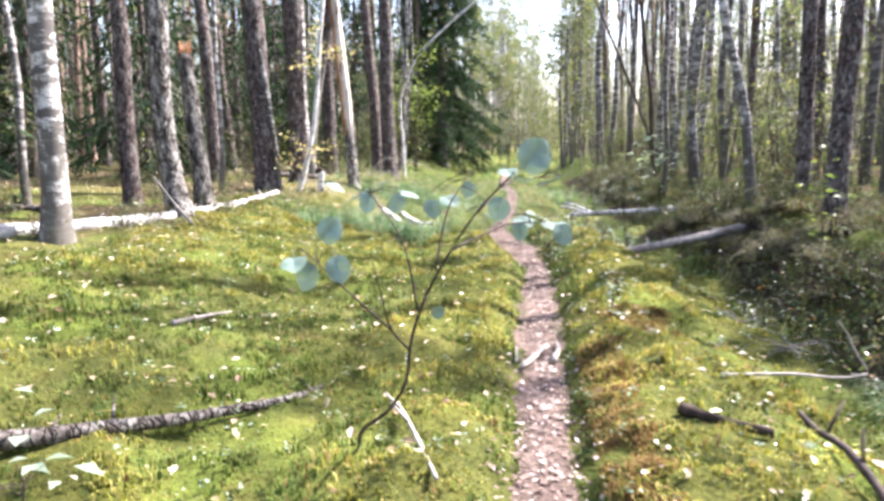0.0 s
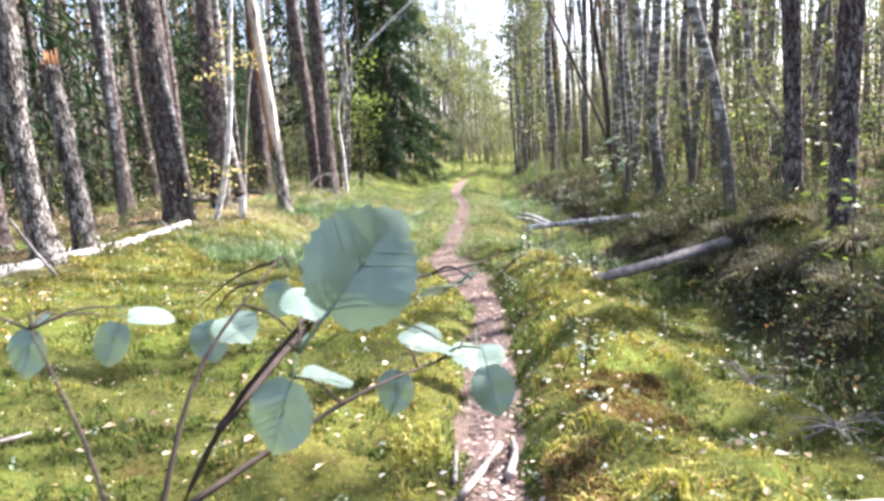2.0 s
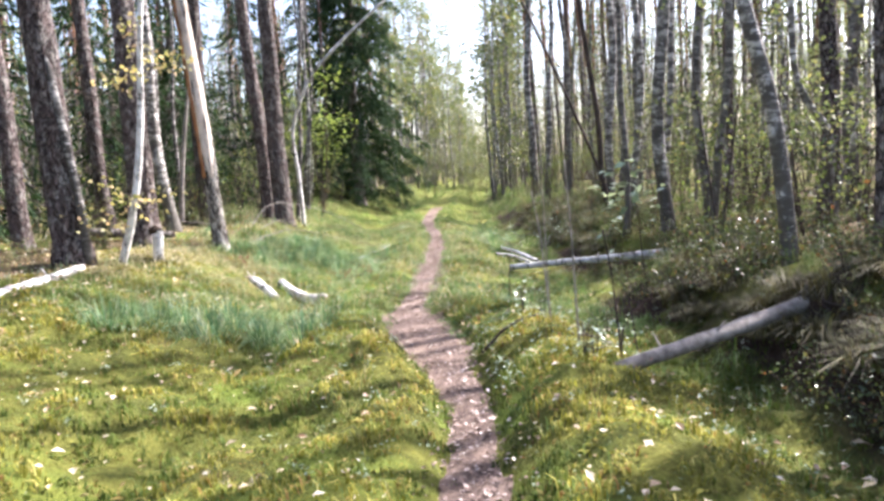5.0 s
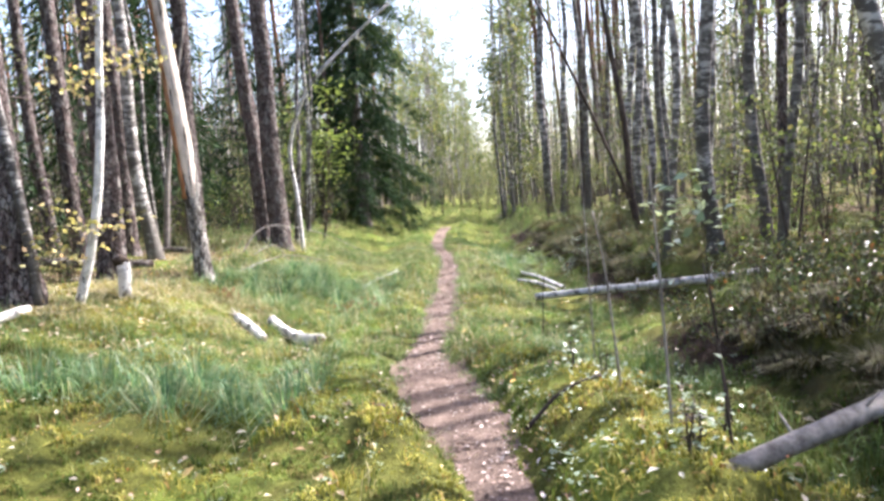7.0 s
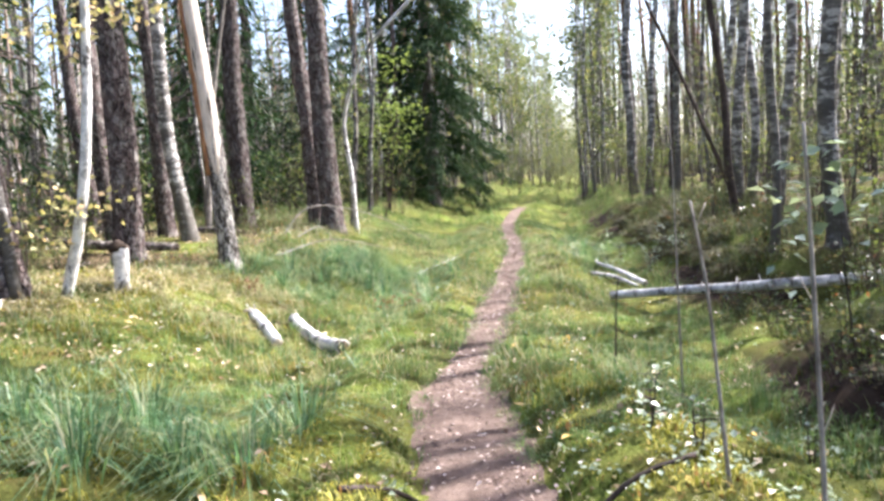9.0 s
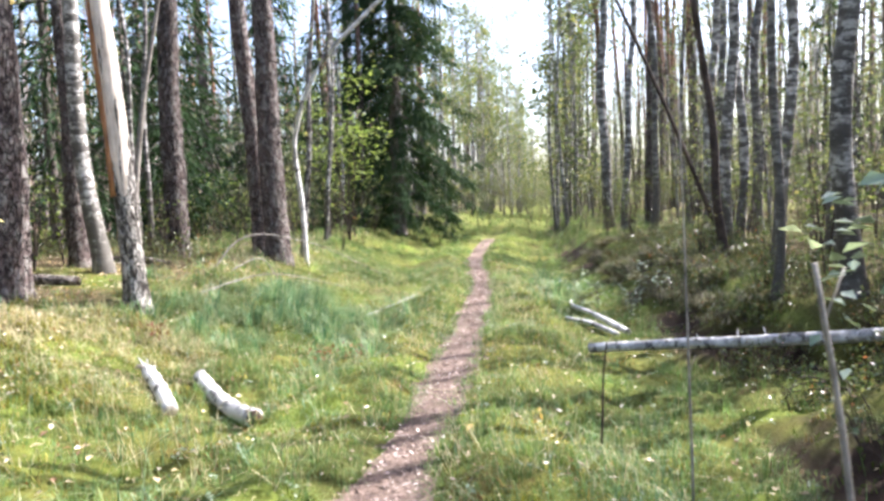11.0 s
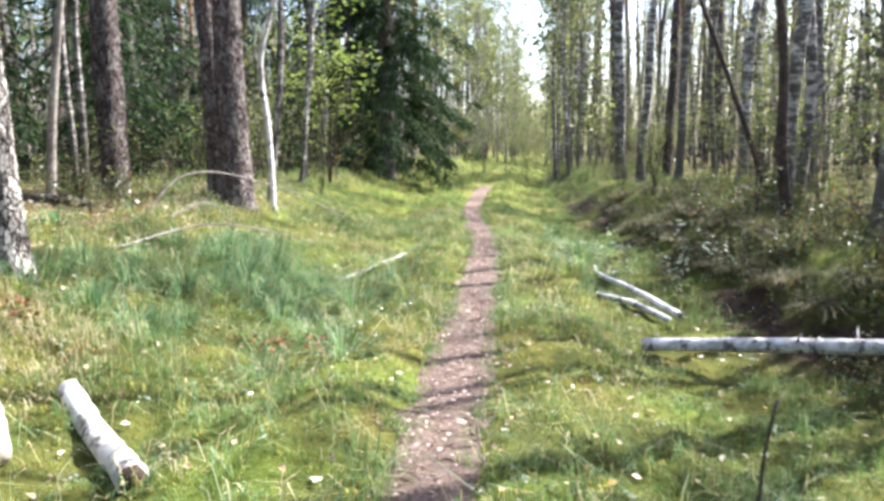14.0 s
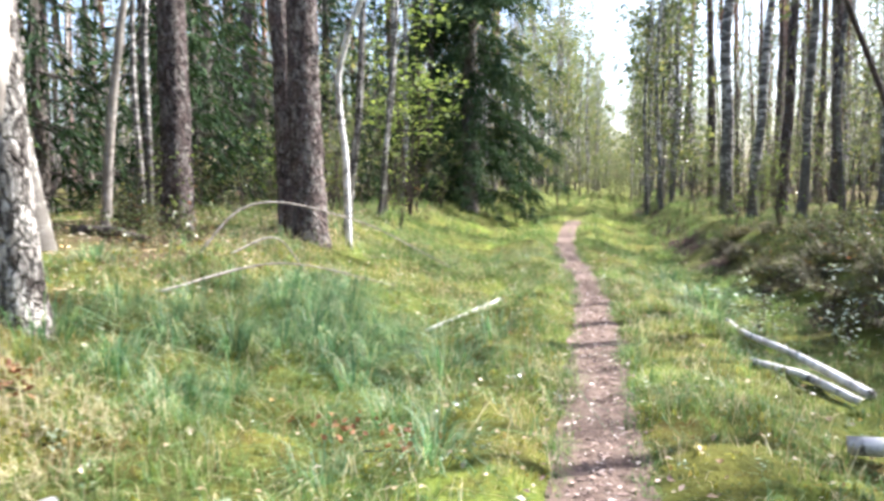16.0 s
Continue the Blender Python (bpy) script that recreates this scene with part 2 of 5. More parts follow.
class Geo:
    """Gathers vertices and triangles of one mesh."""

    def __init__(self):
        self.v, self.f, self.n = [], [], 0

    def add(self, v, f):
        v, f = np.asarray(v, float).reshape(-1, 3), np.asarray(f, int).reshape(-1, 3)
        self.v.append(v)
        self.f.append(f + self.n)
        self.n += len(v)

    def tube(self, pts, radii, sides=8, rough=0.0, seed=0, cap=True):
        pts = np.asarray(pts, float)
        radii = np.broadcast_to(np.asarray(radii, float), (len(pts),))
        r = np.random.default_rng(seed)
        tang = np.gradient(pts, axis=0)
        tang /= np.linalg.norm(tang, axis=1)[:, None] + 1e-9
        ref = np.where(np.abs(tang[:, 2:3]) > 0.8, [[1.0, 0, 0]], [[0, 0, 1.0]])
        a = np.cross(ref, tang)
        a /= np.linalg.norm(a, axis=1)[:, None] + 1e-9
        b = np.cross(tang, a)
        ang = np.arange(sides) * 2 * np.pi / sides
        rad = radii[:, None] * (1 + rough * r.normal(size=(len(pts), sides)))
        ring = pts[:, None] + rad[..., None] * (np.cos(ang)[None, :, None] * a[:, None] + np.sin(ang)[None, :, None] * b[:, None])
        i = np.arange(len(pts) - 1)[:, None] * sides
        j, k = np.arange(sides)[None], (np.arange(sides)[None] + 1) % sides
        q = np.stack([i + j, i + k, i + sides + k, i + sides + j], -1).reshape(-1, 4)
        f = np.concatenate([q[:, [0, 1, 2]], q[:, [0, 2, 3]]])
        v = ring.reshape(-1, 3)
        if cap:
            m = len(v)
            v = np.concatenate([v, pts[:1], pts[-1:]])
            last = (len(pts) - 1) * sides
            f = np.concatenate([f, np.stack([np.full(sides, m), k[0], j[0]], -1), np.stack([np.full(sides, m + 1), last + j[0], last + k[0]], -1)])
        self.add(v, f)

    def leaves(self, p, size, r, flat=0.0, aspect=0.7, fold=0.15):
        """Small folded leaves at p; flat 1 lays them level."""
        p = np.asarray(p, float).reshape(-1, 3)
        n = len(p)
        if not n:
            return
        size = np.broadcast_to(np.asarray(size, float), (n,))[:, None]
        d = r.normal(size=(n, 3)) * [1, 1, 1 - flat * 0.9]
        d /= np.linalg.norm(d, axis=1)[:, None]
        up = r.normal(size=(n, 3)) * (1 - flat) + np.array([0, 0, 1.0]) * (0.3 + flat)
        s = np.cross(d, up)
        s /= np.linalg.norm(s, axis=1)[:, None] + 1e-9
        nn = np.cross(s, d)
        mid = p + d * size * 0.45 + nn * size * fold
        v = np.stack([p, mid + s * size * aspect / 2, p + d * size, mid - s * size * aspect / 2], 1)
        o = np.arange(n)[:, None] * 4
        self.add(v, np.concatenate([o + [0, 1, 2], o + [0, 2, 3]]))

    def blades(self, p, length, width, r, lean=0.4, out=None):
        """Grass-like blades of two pieces that bend outwards."""
        p = np.asarray(p, float).reshape(-1, 3)
        n = len(p)
        L = np.broadcast_to(np.asarray(length, float), (n,))[:, None]
        W = np.broadcast_to(np.asarray(width, float), (n,))[:, None]
        if out is None:
            a = r.uniform(0, 2 * np.pi, n)
            out = np.stack([np.cos(a), np.sin(a), 0 * a], 1)
        side = np.stack([-out[:, 1], out[:, 0], 0 * out[:, 0]], 1)
        le = (r.uniform(0.2, 1.0, n) * lean)[:, None]
        z = np.array([0, 0, 1.0])
        m = p + (z * (1 - 0.3 * le) + out * le * 0.45) * L * 0.55
        tip = p + (z * (1 - 0.75 * le) + out * le * 1.1) * L
        v = np.stack([p - side * W / 2, p + side * W / 2, m + side * W * 0.4, m - side * W * 0.4, tip], 1)
        o = np.arange(n)[:, None] * 5
        self.add(v, np.concatenate([o + [0, 1, 2], o + [0, 2, 3], o + [3, 2, 4]]))

    def needles(self, p, length, width, r, k=8, up=0.3):
        """Tufts of k narrow needles round each point."""
        p = np.repeat(np.asarray(p, float).reshape(-1, 3), k, 0)
        n = len(p)
        d = r.normal(size=(n, 3)) + [0, 0, up]
        d /= np.linalg.norm(d, axis=1)[:, None]
        s = np.cross(d, r.normal(size=(n, 3)))
        s /= np.linalg.norm(s, axis=1)[:, None] + 1e-9
        L = length * r.uniform(0.6, 1.2, (n, 1))
        v = np.stack([p - s * width, p + s * width, p + d * L], 1)
        self.add(v, np.arange(n * 3).reshape(-1, 3))

    def mesh(self, name, mat, smooth=True):
        v, f = np.concatenate(self.v), np.concatenate(self.f)
        me = bpy.data.meshes.new(name)
        me.vertices.add(len(v))
        me.vertices.foreach_set("co", v.astype(np.float32).ravel())
        me.loops.add(len(f) * 3)
        me.loops.foreach_set("vertex_index", f.astype(np.int32).ravel())
        me.polygons.add(len(f))
        me.polygons.foreach_set("loop_start", np.arange(0, len(f) * 3, 3, dtype=np.int32))
        me.polygons.foreach_set("use_smooth", np.full(len(f), smooth))
        me.update(calc_edges=True)
        me.materials.append(mat)
        return me


def part(name, geo, mat, parent=None, label="", smooth=True):
    ob = new(name, geo.mesh(name, mat, smooth))
    if parent is not None:
        ob.parent = parent
    return tagged(ob, label)


def thing(name, at, label, category, group="", turn=0.0):
    ob = new(name)
    ob.matrix_basis = pose(*at, 0, 0, turn)
    ob.empty_display_size = 0.2
    return tagged(ob, label, category, group)


def curve(pts, n=12):
    """A smooth line through the points, in n points."""
    p = np.asarray(pts, float)
    d = np.concatenate([[0], np.cumsum(np.linalg.norm(np.diff(p, axis=0), axis=1))])
    t = np.linspace(0, d[-1], n)
    if len(p) < 3:
        return np.stack([np.interp(t, d, p[:, i]) for i in range(3)], 1)
    m = np.gradient(p, d, axis=0)
    k = np.clip(np.searchsorted(d, t, side="right") - 1, 0, len(p) - 2)
    h = (d[k + 1] - d[k])[:, None]
    u = ((t - d[k])[:, None]) / h
    return (2 * u**3 - 3 * u**2 + 1) * p[k] + (u**3 - 2 * u**2 + u) * h * m[k] + (-2 * u**3 + 3 * u**2) * p[k + 1] + (u**3 - u**2) * h * m[k + 1]


# the lie of the land
LATTICE = np.random.default_rng(3).uniform(-1, 1, (256, 256))


def vnoise(x, y, shift=0):
    x, y = np.asarray(x, float) + 37.3 * shift + 1000, np.asarray(y, float) + 91.7 * shift + 1000
    i, j = np.floor(x).astype(int), np.floor(y).astype(int)
    u, v = x - i, y - j
    u, v = u * u * (3 - 2 * u), v * v * (3 - 2 * v)
    g = lambda a, b: LATTICE[a % 256, b % 256]
    return (g(i, j) * (1 - u) + g(i + 1, j) * u) * (1 - v) + (g(i, j + 1) * (1 - u) + g(i + 1, j + 1) * u) * v


PATH_Y = [-40, 0, 3, 9, 11.5, 12.3, 14, 16, 19, 21.5, 24, 27, 32, 45, 100, 400]
PATH_X = [0.3, 0.12, 0.05, 0.0, -0.5, -0.72, -0.64, -0.65, -0.66, -0.74, -1.0, -1.28, -1.35, -1.2, 1.6, 16.0]
PROFILE_S = [-60, -8, -5, -4, -3.5, -3, -2, -1.4, -0.75, -0.42, -0.24, -0.17, 0.17, 0.24, 0.42, 0.8, 1.3, 1.7, 2.1, 2.5, 2.9, 3.3, 5, 8, 60]
NEAR_Z = [0.75, 0.7, 0.65, 0.56, 0.48, 0.38, 0.19, 0.1, 0.15, 0.17, 0.09, 0.0, 0.0, 0.09, 0.18, 0.25, 0.08, -0.1, -0.18, -0.02, 0.38, 0.62, 0.74, 0.75, 0.8]
FAR_Z = [0.85, 0.8, 0.72, 0.66, 0.58, 0.33, 0.02, -0.1, 0.03, 0.1, 0.04, 0.0, 0.0, 0.03, 0.04, -0.02, -0.22, -0.31, -0.3, -0.2, 0.05, 0.36, 0.58, 0.65, 0.8]


# moss humps beside the path: x, y, half length across and along, rise
HUMPS = [(-0.78, 7.0, 0.6, 0.5, 0.13), (-0.85, 9.95, 0.5, 0.45, 0.14), (0.85, 7.5, 0.5, 0.75, 0.09), (-1.9, 8.4, 0.7, 0.45, 0.1), (0.75, 5.0, 0.4, 0.6, 0.07), (-2.6, 6.2, 0.9, 0.5, 0.1), (-1.35, 4.9, 0.7, 0.4, 0.08), (-1.35, 20.0, 0.5, 0.8, 0.12), (-2.9, 11.6, 0.6, 0.5, 0.09), (0.55, 12.4, 0.5, 0.6, 0.07)]


def path_x(y):
    return (np.interp(y - 0.4, PATH_Y, PATH_X) + np.interp(y, PATH_Y, PATH_X) + np.interp(y + 0.4, PATH_Y, PATH_X)) / 3


def path_half(y):
    return 0.18 + 0.04 * np.clip((y - 12.5) / 2, 0, 1) + 0.2 * np.exp(-((y - 11.2) / 1.15) ** 2)


def bank_side(x, y):
    """How far a spot lies to the side of the path, with the bank set back where the birch has fallen across the ditch."""
    s = x - path_x(y)
    return s - 1.8 * np.exp(-((y - 15.4) / 1.0) ** 2) * np.clip((s - 1.7) / 1.9, 0, 1)


def height(x, y):
    x, y = np.asarray(x, float), np.asarray(y, float)
    s = bank_side(x, y)
    w = np.clip((y - 10) / 4, 0, 1)
    sa, w0 = np.abs(s), path_half(y)
    s2 = np.sign(s) * np.where(sa < w0, sa * 0.17 / w0, sa - (w0 - 0.17) * np.clip((2.2 - sa) / 1.5, 0, 1))
    z = (1 - w) * np.interp(s2, PROFILE_S, NEAR_Z) + w * np.interp(s2, PROFILE_S, FAR_Z)
    off = np.clip((sa - w0 - 0.04) / 0.4, 0, 1) * np.where(sa > 2.6, 0.6, 1.0)
    mound = 0.07 * vnoise(x * 0.9, y * 0.75, 1) + (0.15 - 0.05 * w) * (0.45 - np.abs(vnoise(x * 1.5, y * 1.4, 2))) + 0.07 * (0.4 - np.abs(vnoise(x * 4, y * 3.6, 3))) + 0.05 * (0.4 - np.abs(vnoise(x * 2.4, y * 2.1, 6))) + 0.022 * (0.4 - np.abs(vnoise(x * 8, y * 7, 4)))
    for hx, hy, rx, ry, rise in HUMPS:
        mound = mound + rise * np.exp(-(((x - hx) / rx) ** 2 + ((y - hy) / ry) ** 2) * 1.4)
    return z + mound * off + 0.006 * vnoise(x * 9, y * 9, 5)


def on_ground(x, y, lift=0.0):
    return (float(x), float(y), float(height(x, y)) + lift)


def steps(*runs):
    out = [np.arange(a, b, s) for a, b, s in runs]
    return np.concatenate(out)


gx = steps((-600, -100, 100), (-100, -30, 14), (-30, -8, 1.0), (-8, -4, 0.2), (-4, 3.6, 0.06), (3.6, 7, 0.2), (7, 30, 1.0), (30, 100, 14), (100, 601, 100))
gy = steps((-600, -60, 90), (-60, -6, 6), (-6, 1, 0.4), (1, 24, 0.1), (24, 40, 0.25), (40, 120, 2.0), (120, 300, 30), (300, 801, 100))
GX, GY = np.meshgrid(gx, gy)
geo = Geo()
nx = len(gx)
i, j = np.meshgrid(np.arange(len(gy) - 1), np.arange(nx - 1), indexing="ij")
q = (i * nx + j).ravel()
geo.add(np.stack([GX, GY, height(GX, GY)], -1), np.concatenate([np.stack([q, q + 1, q + nx + 1], 1), np.stack([q, q + nx + 1, q + nx], 1)]))
land = part("ground", geo, GROUND)
SS = GX - path_x(GY)
bare = np.exp(-((bank_side(GX, GY) - 2.62) / 0.42) ** 4) * np.clip(0.75 + 1.2 * vnoise(GX * 1.6, GY * 1.1, 40) + 0.5 * vnoise(GX * 6, GY * 6, 41), 0, 1)
land.data.attributes.new("peat", "FLOAT", "POINT").data.foreach_set("value", np.clip(bare, 0, 1).ravel().astype(np.float32))
shed = np.clip((np.abs(SS + 0.3) - np.where((SS < 0) & (GY > 12), 2.7, 3.6)) / 0.9, 0, 1) * np.clip(0.65 + 0.9 * vnoise(GX * 0.8, GY * 0.8, 42) + 0.5 * vnoise(GX * 4, GY * 4, 43), 0, 1)
land.data.attributes.new("litter", "FLOAT", "POINT").data.foreach_set("value", shed.ravel().astype(np.float32))
tagged(land, "mossy green forest floor with hummocks and a ditch", "ground", kind="structure")

# the trodden path, a ragged ribbon sunk between the moss
geo = Geo()
ys = np.arange(-5, 36, 0.07)
cols = np.linspace(-1, 1, 7)
half = path_half(ys) + 0.05 * vnoise(ys * 1.3, ys * 0, 8) + 0.035 * vnoise(ys * 4, ys * 0, 9)
PX = path_x(ys)[:, None] + cols[None] * half[:, None] + 0.02 * vnoise(ys[:, None] * 7, cols[None] * 3 + 0 * ys[:, None], 10)
PYY = np.repeat(ys[:, None], 7, 1)
PZ = height(PX, PYY) + 0.012 - 0.012 * cols[None] ** 4
i, j = np.meshgrid(np.arange(len(ys) - 1), np.arange(6), indexing="ij")
q = (i * 7 + j).ravel()
geo.add(np.stack([PX, PYY, PZ], -1), np.concatenate([np.stack([q, q + 1, q + 8], 1), np.stack([q, q + 8, q + 7], 1)]))
tagged(part("footpath", geo, DIRT), "narrow trodden earth footpath strewn with leaves", "path", kind="structure")


# trees
def trunk_line(h, lean, r, bend=0.05, n=26):
    """Points of a trunk from its foot, leaning by lean = (x, y) metres over ten metres of height."""
    z = np.concatenate([np.linspace(-0.25, 0.5, 5), np.linspace(0.5, h, n - 5) [1:] if n > 6 else [h]])
    k = np.clip(z, 0, None)
    ph = r.uniform(0, 6.3, 2)
    return np.stack([lean[0] * k / 10 + bend * (np.sin(k * 0.55 + ph[0]) - np.sin(ph[0]) + 0.3 * (np.sin(k * 1.7 + ph[1]) - np.sin(ph[1]))), lean[1] * k / 10 + bend * (np.sin(k * 0.5 + ph[1]) - np.sin(ph[1])), z], 1)


def trunk_radii(line, r0, h, flare=0.25, top=0.12):
    z = np.clip(line[:, 2], 0, None)
    return r0 * ((1 - z / h) * (1 - top) + top) * (1 + flare * np.exp(-z / 0.18))


def pine_parts(tree, h, r0, lean, seed, sides=10, dead=16, tufts=90, crown_from=0.55, bark=None, rough=0.03, rings=26):
    r = np.random.default_rng(seed)
    line = trunk_line(h, lean, r, 0.06, rings)
    g = Geo()
    g.tube(line, trunk_radii(line, r0, h), sides, rough, seed)
    part("trunk", g, bark or PINE, tree)
    at = lambda z: np.array([np.interp(z, line[:, 2], line[:, 0]), np.interp(z, line[:, 2], line[:, 1]), z])
    g = Geo()
    single = rings > 40
    for k in range(dead):
        z = r.uniform(1.6, h * crown_from)
        a, L = r.uniform(0, 6.3), r.uniform(0.3, 1.3)
        d = np.array([math.cos(a), math.sin(a), r.uniform(-0.35, 0.25)])
        p = at(z)
        g.tube(curve([p, p + d * L * 0.6, p + d * L + [0, 0, -0.12 * L]], 4 if single else 3), np.linspace(0.014, 0.004, 4 if single else 3), 4 if single else 3, cap=single)
        if single:
            part("branch", g, DARKTWIG, tree, "bare dead grey branch")
            g = Geo()
    if not single:
        tagged(part("dead_twig", g, DARKTWIG, tree, "bare dead grey side twigs"), kind="stuff")
    g, leaf = Geo(), []
    for k in range(16):
        z = h * r.uniform(crown_from, 0.98)
        a, L = r.uniform(0, 6.3), (1.9 - 1.4 * (z / h - crown_from) / (1 - crown_from)) * r.uniform(0.6, 1.1)
        d = np.array([math.cos(a), math.sin(a), r.uniform(0.1, 0.5)])
        p = at(z)
        ln = curve([p, p + d * L * 0.5, p + d * L + [0, 0, 0.2]], 5)
        g.tube(ln[[0, 2, 4]], np.linspace(0.035, 0.008, 3), 3, cap=False)
        n = max(3, tufts // 16)
        leaf.append(ln[r.integers(2, 5, n)] + r.normal(size=(n, 3)) * [0.28, 0.28, 0.14])
    tagged(part("limb", g, bark or PINE, tree), kind="stuff")
    g = Geo()
    g.needles(np.concatenate(leaf), 0.3, 0.025, r, 7)
    tagged(part("crown", g, NEEDLES, tree, "thin green needle crown"), kind="stuff")


def birch_parts(tree, h, r0, lean, seed, sides=9, leaves=420, low=0.45, bark=None, line=None, leaf=None, spread=1.7, rings=24, size=0.085):
    r = np.random.default_rng(seed)
    if line is None:
        line = trunk_line(h, lean, r, 0.13, rings)
    g = Geo()
    g.tube(line, trunk_radii(line, r0, h, 0.45), sides, 0.035, seed)
    part("trunk", g, bark or BIRCH, tree)
    at = lambda z: np.array([np.interp(z, line[:, 2], line[:, 0]), np.interp(z, line[:, 2], line[:, 1]), z])
    g, pts = Geo(), []
    for k in range(18):
        z = h * r.uniform(low, 0.97)
        a, L = r.uniform(0, 6.3), spread * r.uniform(0.4, 1.0) * (1.15 - z / h * 0.75)
        d = np.array([math.cos(a), math.sin(a), r.uniform(0.5, 1.1)])
        p = at(z)
        ln = curve([p, p + d * L * 0.6, p + d * L + [0, 0, -0.25 * L]], 6)
        g.tube(ln[[0, 2, 5]], np.linspace(min(0.02, r0 * 0.4), 0.003, 3), 3, cap=False)
        n = max(2, leaves // 18)
        pts.append(ln[r.integers(2, 6, n)] + r.normal(size=(n, 3)) * 0.22 * min(1, spread))
    tagged(part("limb", g, DARKTWIG, tree), kind="stuff")
    g = Geo()
    g.leaves(np.concatenate(pts), r.uniform(0.7, 1.2, sum(map(len, pts))) * size, r)
    tagged(part("crown", g, leaf or BIRCH_LEAF, tree, "loose airy green leaf crown"), kind="stuff")


def spruce_parts(tree, h, r0, reach, seed, whorls=34, per=7, sprays=16, low=0.5, coarse=1.0, layers=3):
    r = np.random.default_rng(seed)
    line = trunk_line(h, (0, 0), r, 0.03, 18)
    g = Geo()
    g.tube(line, trunk_radii(line, r0, h, 0.3, 0.05), 9, 0.03, seed)
    part("trunk", g, SPRUCE_BARK, tree)
    g, pts, dirs = Geo(), [], []
    for z in np.linspace(low, h * 0.985, whorls):
        f = 1 - (z / h)
        for k in range(per):
            a = r.uniform(0, 6.3)
            L = reach * (f ** 0.7) * r.uniform(0.55, 1.1) + 0.15
            o = np.array([math.cos(a), math.sin(a), 0])
            p = np.array([0, 0, z])
            ln = curve([p, p + o * L * 0.45 + [0, 0, -0.12 * L], p + o * L + [0, 0, (-0.55 + 0.15 * (1 - f)) * L]], 8)
            g.tube(ln[::2] if layers > 2 else ln[[0, 3, 7]], np.linspace(0.022, 0.004, 4 if layers > 2 else 3), 3, cap=False)
            n = max(4, int(sprays * (0.35 + L / max(reach, 0.3))))
            q = ln[r.integers(2, 8, n)]
            pts.append(q + r.normal(size=(n, 3)) * [0.07, 0.07, 0.03])
            dd = np.repeat(o[None], n, 0) * 0.6 + r.normal(size=(n, 3)) * [0.5, 0.5, 0.1] + [0, 0, -0.75]
            dirs.append(dd / np.linalg.norm(dd, axis=1)[:, None])
    tagged(part("limb", g, SPRUCE_BARK, tree), kind="stuff")
    p, d = np.concatenate(pts), np.concatenate(dirs)
    n = len(p)
    L = r.uniform(0.18, 0.42, (n, 1)) * min(1.0, 0.4 + reach / 3)
    s = np.cross(d, r.normal(size=(n, 3)))
    s /= np.linalg.norm(s, axis=1)[:, None]
    g = Geo()
    for k in range(layers):
        off = r.normal(size=(n, 3)) * 0.04
        w = 0.017 * coarse * r.uniform(0.6, 1.2, (n, 1))
        dk = d + r.normal(size=(n, 3)) * 0.35
        g.add(np.stack([p + off, p + off + dk * L * 0.4 + s * w, p + off + dk * L, p + off + dk * L * 0.4 - s * w], 1), np.concatenate([np.arange(n)[:, None] * 4 + [0, 1, 2], np.arange(n)[:, None] * 4 + [0, 2, 3]]))
        s = np.cross(d, s)
    tagged(part("foliage", g, SPRUCE_N, tree, "dark drooping needle sprays"), kind="stuff")


